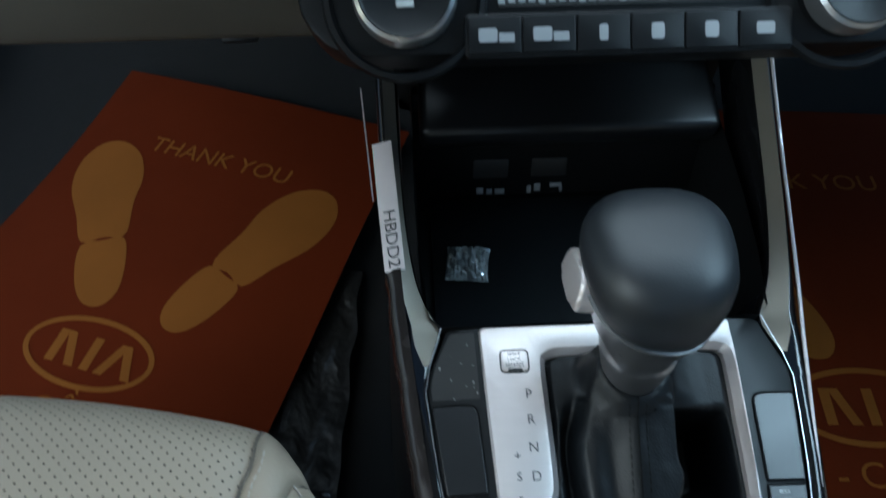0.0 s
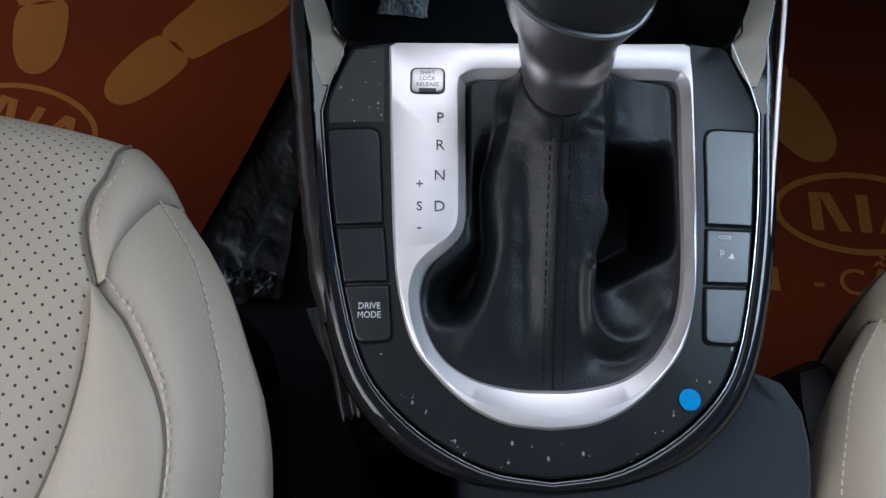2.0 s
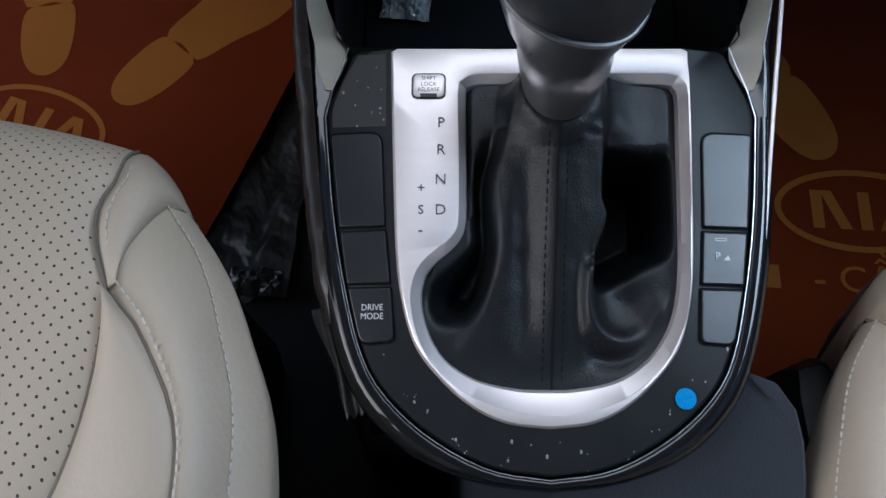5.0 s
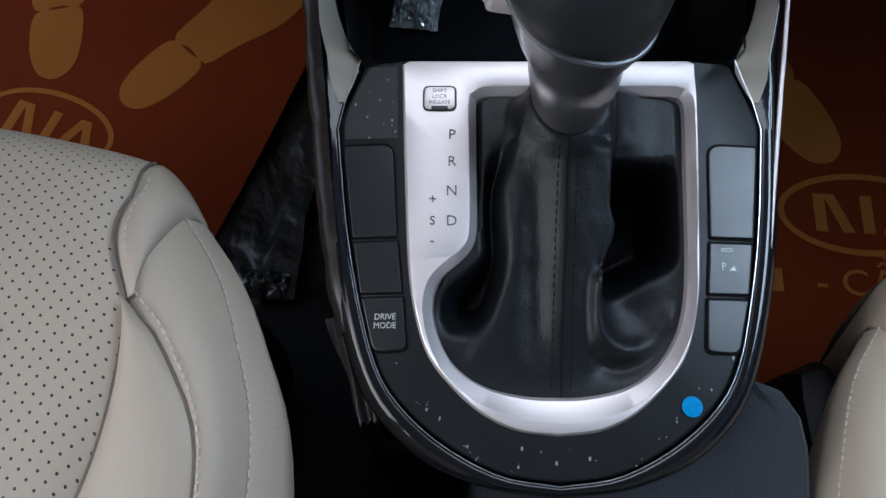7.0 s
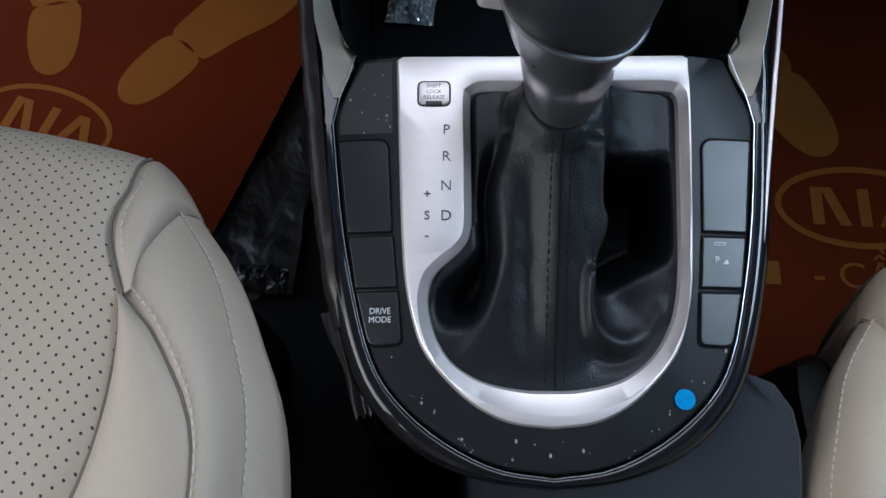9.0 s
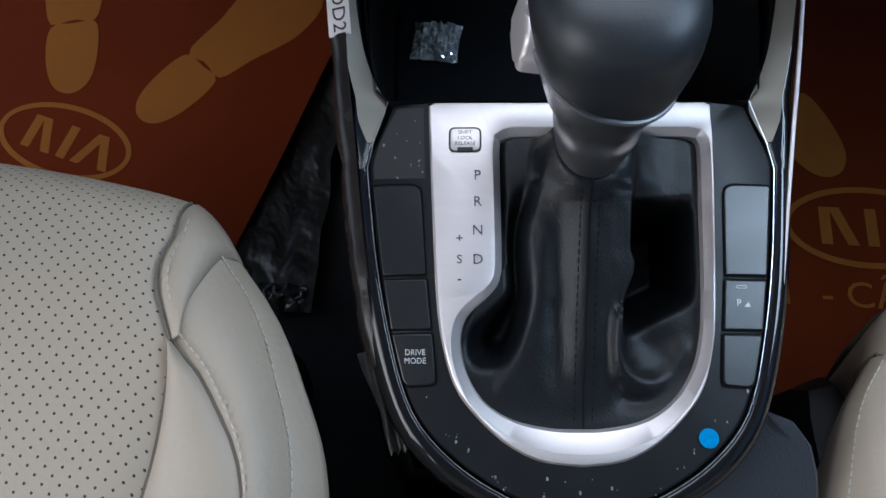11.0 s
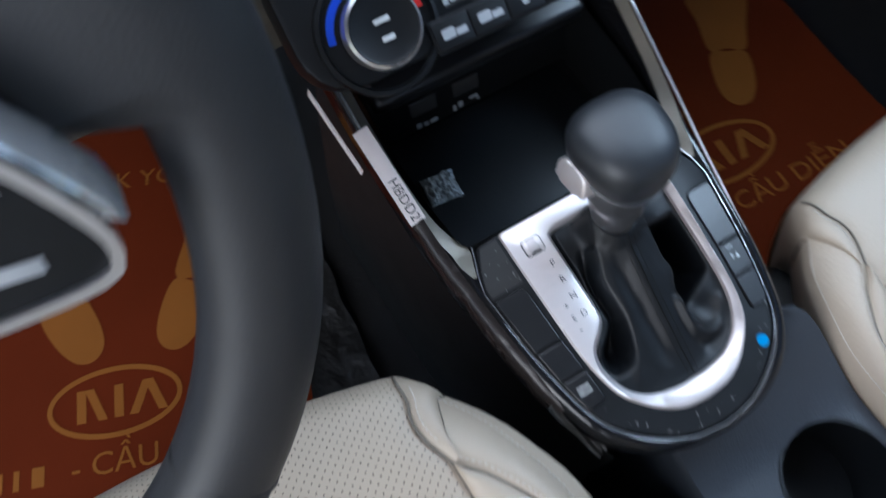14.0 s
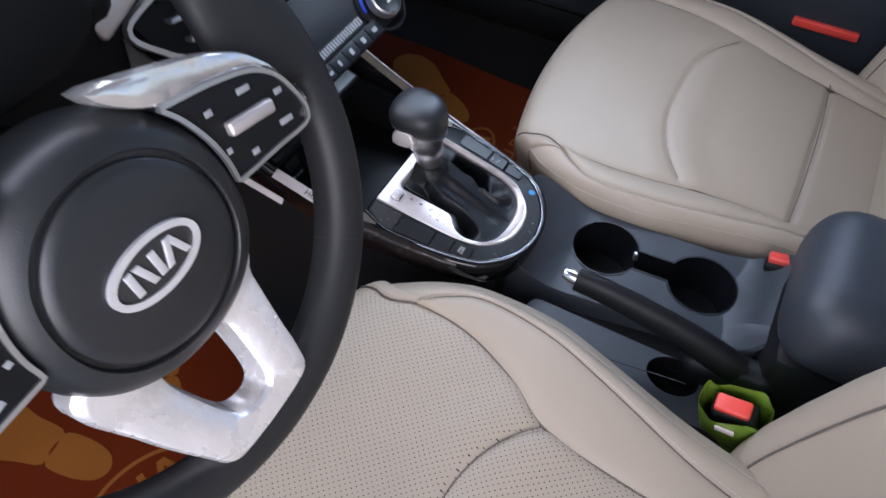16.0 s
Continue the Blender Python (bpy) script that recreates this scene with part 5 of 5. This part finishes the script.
# ---- parking brake ----
brake = thing("parking_brake", (-0.045, -0.36, 0.23), "black parking brake lever with silver button", "parking brake")
lv = [(-0.050, -0.176, 0.298), (-0.049, -0.21, 0.296), (-0.047, -0.27, 0.285), (-0.045, -0.33, 0.268), (-0.044, -0.375, 0.250)]
part("grip", tube(spline(lv, 24), [0.0120 + 0.0045 * k / 23 for k in range(24)], 16, flat=1.35), PLASTIC, brake, "black grip", sharp=60)
part("button", tube([(-0.050, -0.160, 0.3005), (-0.050, -0.168, 0.2995), (-0.050, -0.180, 0.298)], [0.006, 0.0085, 0.0085], 14), CHROME, brake, "silver push button")
part("lever_boot", box((0.042, 0.11, 0.06), 0.018, pose(-0.040, -0.372, 0.226, -12, 0, 0), seg=4), BLACK_LEATHER, brake, "black boot at the lever's foot")

# ---- armrest and buckles ----
rest = thing("armrest", (0.03, -0.55, 0.24), "dark grey padded armrest on the console", "armrest")
part("lid", box((0.185, 0.34, 0.110), 0.046, pose(0.028, -0.552, 0.352, 2, 0, 0), seg=5), GREY_PLASTIC, rest, "dark grey padded lid", sharp=80)
part("bin", box((0.16, 0.36, 0.28), 0.02, pose(0.028, -0.575, 0.165)), PLASTIC, rest, "black storage bin")


def buckle(at, turn, sleeve, lab):
    root = thing("seat_belt_buckle", at, lab, "seat belt buckle", "buckles")
    M = Matrix.Translation(at) @ pose(0, 0, 0, *turn)
    part("housing", moved(box((0.026, 0.046, 0.075), 0.006, seg=3), M @ pose(0, 0, -0.038)), PLASTIC, root, "black buckle housing")
    part("push_button", moved(box((0.019, 0.036, 0.012), 0.003, seg=3), M @ pose(0, 0.002, -0.0005)), RED, root, "red release button")
    part("stalk", moved(box((0.012, 0.034, 0.16), 0.004), M @ pose(0, 0, -0.13)), PLASTIC, root, "black buckle stalk")
    if sleeve:
        rows = []
        for k, (h, s) in enumerate(((-0.110, 0.86), (-0.060, 0.95), (-0.015, 0.98), (0.006, 0.99))):
            rows.append([M @ Vector((0.021 * s * math.copysign(abs(math.cos(a)) ** 0.6, math.cos(a)) + 0.002 * math.sin(5 * a + k), 0.036 * s * math.copysign(abs(math.sin(a)) ** 0.6, math.sin(a)), h + (0.006 * math.sin(3 * a + k) + 0.003 * math.sin(8 * a)) * (k > 1))) for a in np.linspace(0, 2 * math.pi, 40, endpoint=False)])
        part("film_tag", moved(box((0.003, 0.020, 0.007), 0.001), M @ pose(-0.024, 0.004, -0.012, 0, 10, 0)), STICKER, root, "white torn edge of the film")
        part("film_sleeve", loft(rows), GREEN_FILM, root, "crinkled green protective film", sharp=40)
    return root


buckle((-0.112, -0.380, 0.285), (-14, -12, 0), True, "red seat belt buckle in green protective film")
buckle((0.132, -0.392, 0.258), (-10, 14, 0), False, "red seat belt buckle beside the passenger seat")

# ---- passenger door ----
door = thing("door_passenger", (0.76, -0.1, 0.1), "dark grey door panel with red reflector", "car door")
part("door_panel", box((0.06, 1.15, 0.56), 0.02, pose(0.775, -0.08, 0.36), seg=3), GREY_PLASTIC, door, "dark grey lower door panel")
part("arm_ledge", box((0.06, 0.60, 0.06), 0.02, pose(0.735, -0.15, 0.46), seg=3), PLASTIC, door, "black door armrest")
part("reflector", box((0.012, 0.115, 0.016), 0.004, pose(0.742, -0.355, 0.212)), RED, door, "red reflector strip")

# ---- pedals ----
for x, w, nm in ((-0.44, 0.075, "brake_pedal"), (-0.31, 0.045, "throttle_pedal")):
    pd = thing(nm, (x, 0.66, 0.16), "black rubber " + nm.replace("_", " "), "pedal", "pedals")
    part("pad", box((w, 0.014, 0.07 if w > 0.06 else 0.13), 0.005, pose(x, 0.64, 0.17, -35, 0, 0)), BLACK_LEATHER, pd, "black rubber pad")
    part("arm", tube([(x, 0.65, 0.17), (x, 0.74, 0.28), (x, 0.80, 0.45)], 0.008, 8), PLASTIC, pd, "black steel arm")

# ---- small things ----
single("blue_sticker", drooped(moved(slab(circle(0.0043, 28, 0.0565, -0.0742), 0.0, 0.0004), PANEL)), BLUE, "round blue foil sticker on the console", "sticker")
LABEL = pose(-0.1166, 0.1547, 0.3365) @ pose(0, 0, 0, 0, 0, 4.7) @ pose(0, 0, 0, 22.6, 0, 0) @ pose(0, 0, 0, 0, -22, 0)
sticker = thing("white_sticker", LABEL.translation, "white paper label on the gloss side arm", "label")
part("paper", moved(box((0.0125, 0.078, 0.0004), 0.0001), LABEL), STICKER, sticker, "white paper strip")
part("lettering", moved(words("HBDD2", 0.0105, pose(0, 0, 0), 0.0001), LABEL @ pose(0, -0.020, 0.0004, 0, 0, -90)), BLACK_PRINT, sticker, "black printed code")
single("pink_sticker", moved(box((0.0008, 0.074, 0.014), 0.0002), Matrix.Translation((-0.131, 0.216, 0.3250)) @ pose(0, 0, 0, 20, 0, 5.4)), STICKER, "narrow pale pink label on the console side", "label")


# small clear bag with a sachet in the tray
def bag(at):
    n = 24
    rows = []
    for j in range(n + 1):
        v = 2 * j / n - 1
        row = []
        for i in range(n + 1):
            u = 2 * i / n - 1
            edge = (1 - u ** 4) * (1 - v ** 4)
            fold = abs(noise.noise(Vector((u * 2.6, v * 2.6, 7)))) + 0.6 * abs(noise.noise(Vector((u * 6, v * 6, 2))))
            wob = 1 + 0.10 * noise.noise(Vector((u * 1.5, v * 1.5, 1)))
            row.append((0.0145 * u * wob, 0.0135 * v * wob, 0.002 + 0.004 * edge + 0.009 * fold * (0.25 + 0.75 * edge)))
        rows.append(row)
    return single("plastic_bag", moved(loft(rows, closed=False), Matrix.Translation(at) @ pose(0, 0, 0, 0, 0, -6)), BAG, "small crinkled clear plastic bag in the tray", "plastic bag", sharp=20)


BAG = vary(mat("clear_bag", (0.46, 0.50, 0.52), 0.08, 0.35, spec=0.9, coat=0.8), 260, 0.75, rough=0.05)
bag((-0.0672, 0.1672, 0.2525))

# clear film strip along the driver's side of the gloss trim, with a loose torn end
FILM = grain(vary(mat("clear_film", (0.018, 0.0145, 0.0135), 0.24, spec=0.28), 60, 0.5, rough=0.1), 70, 0.14, 0.002)
film = thing("protective_film", PANEL @ Vector((-0.112, 0.0, -0.02)), "loose clear protective film on the gloss trim", "plastic film")
film_rows = []
for k, (x, y, z) in enumerate(spline([(-0.1170, 0.120, 0.0045), (-0.1150, 0.095, 0.0010), (-0.1115, 0.062, -0.0015), (-0.1070, 0.020, -0.0030), (-0.1022, -0.014, -0.0040), (-0.0955, -0.043, -0.0060)], 46)):
    ruck = 0.0009 * noise.noise(Vector((y * 60, 1, 3))) + 0.0005 * noise.noise(Vector((y * 170, 4, 1)))
    film_rows.append([PANEL @ Vector(p) for p in ((x + 0.0085, y + 0.001, z + 0.0052), (x + 0.0045, y, z + 0.0052 + ruck), (x + 0.0012 - ruck, y - 0.001, z + 0.0022), (x - 0.0004 - 1.6 * ruck, y - 0.002, z - 0.006), (x - 2.2 * ruck, y - 0.003, z - 0.013))])
part("strip", drooped(loft(film_rows, closed=False)), FILM, film, "dark glossy film wrapped over the trim edge", sharp=70)
end_rows = []
for k in range(13):
    u = k / 12
    mid = Vector((-0.0962 + 0.0150 * u, -0.036 - 0.046 * u, -0.0035 - 0.012 * u - 0.004 * math.sin(3 * u)))
    half = 0.0040 - 0.0006 * u + 0.0006 * math.sin(9 * u)
    end_rows.append([PANEL @ (mid + Vector((half * w, 0.35 * half * w + 0.0016 * (k == 12) * math.sin(7 * w), 0.0016 * math.sin(4 * w + 5 * u)))) for w in np.linspace(-1, 1, 9)])
part("torn_end", drooped(loft(end_rows, closed=False)), LOOSE_FILM, film, "pale loose torn end of the film", sharp=70)

GREY_PLASTIC_DUST = mat("dust", (0.25, 0.25, 0.25), 0.9)
# dust and lint specks on the surround
random.seed(4)
specks = bmesh.new()
for side_x, y0, y1, cnt in ((-1, 0.046, 0.085, 12), (-1, -0.10, -0.055, 18), (1, -0.10, -0.05, 12), (0, -0.104, -0.09, 10)):
    for _ in range(cnt):
        y = random.uniform(y0, y1)
        lo = 0.071 if y > 0 else max(0.0, 0.070 - 0.9 * max(0.0, -y - 0.055))
        hi = 0.090 if y > 0 else max(0.02, 0.080 - 1.1 * max(0.0, -y - 0.055))
        x = side_x * random.uniform(lo, hi) if side_x else random.uniform(-0.02, 0.02)
        r = random.choice((0.0002, 0.0003, 0.0004, 0.0006))
        bmesh.ops.create_circle(specks, cap_ends=True, segments=6, radius=r, matrix=PANEL @ Matrix.Translation((x, y, 0.0001)) @ Matrix.Diagonal((1, random.uniform(0.6, 1.8), 1, 1)))
single("dust", drooped(specks), GREY_PLASTIC_DUST, "fine pale dust specks on the black surround", "dust", kind="stuff")
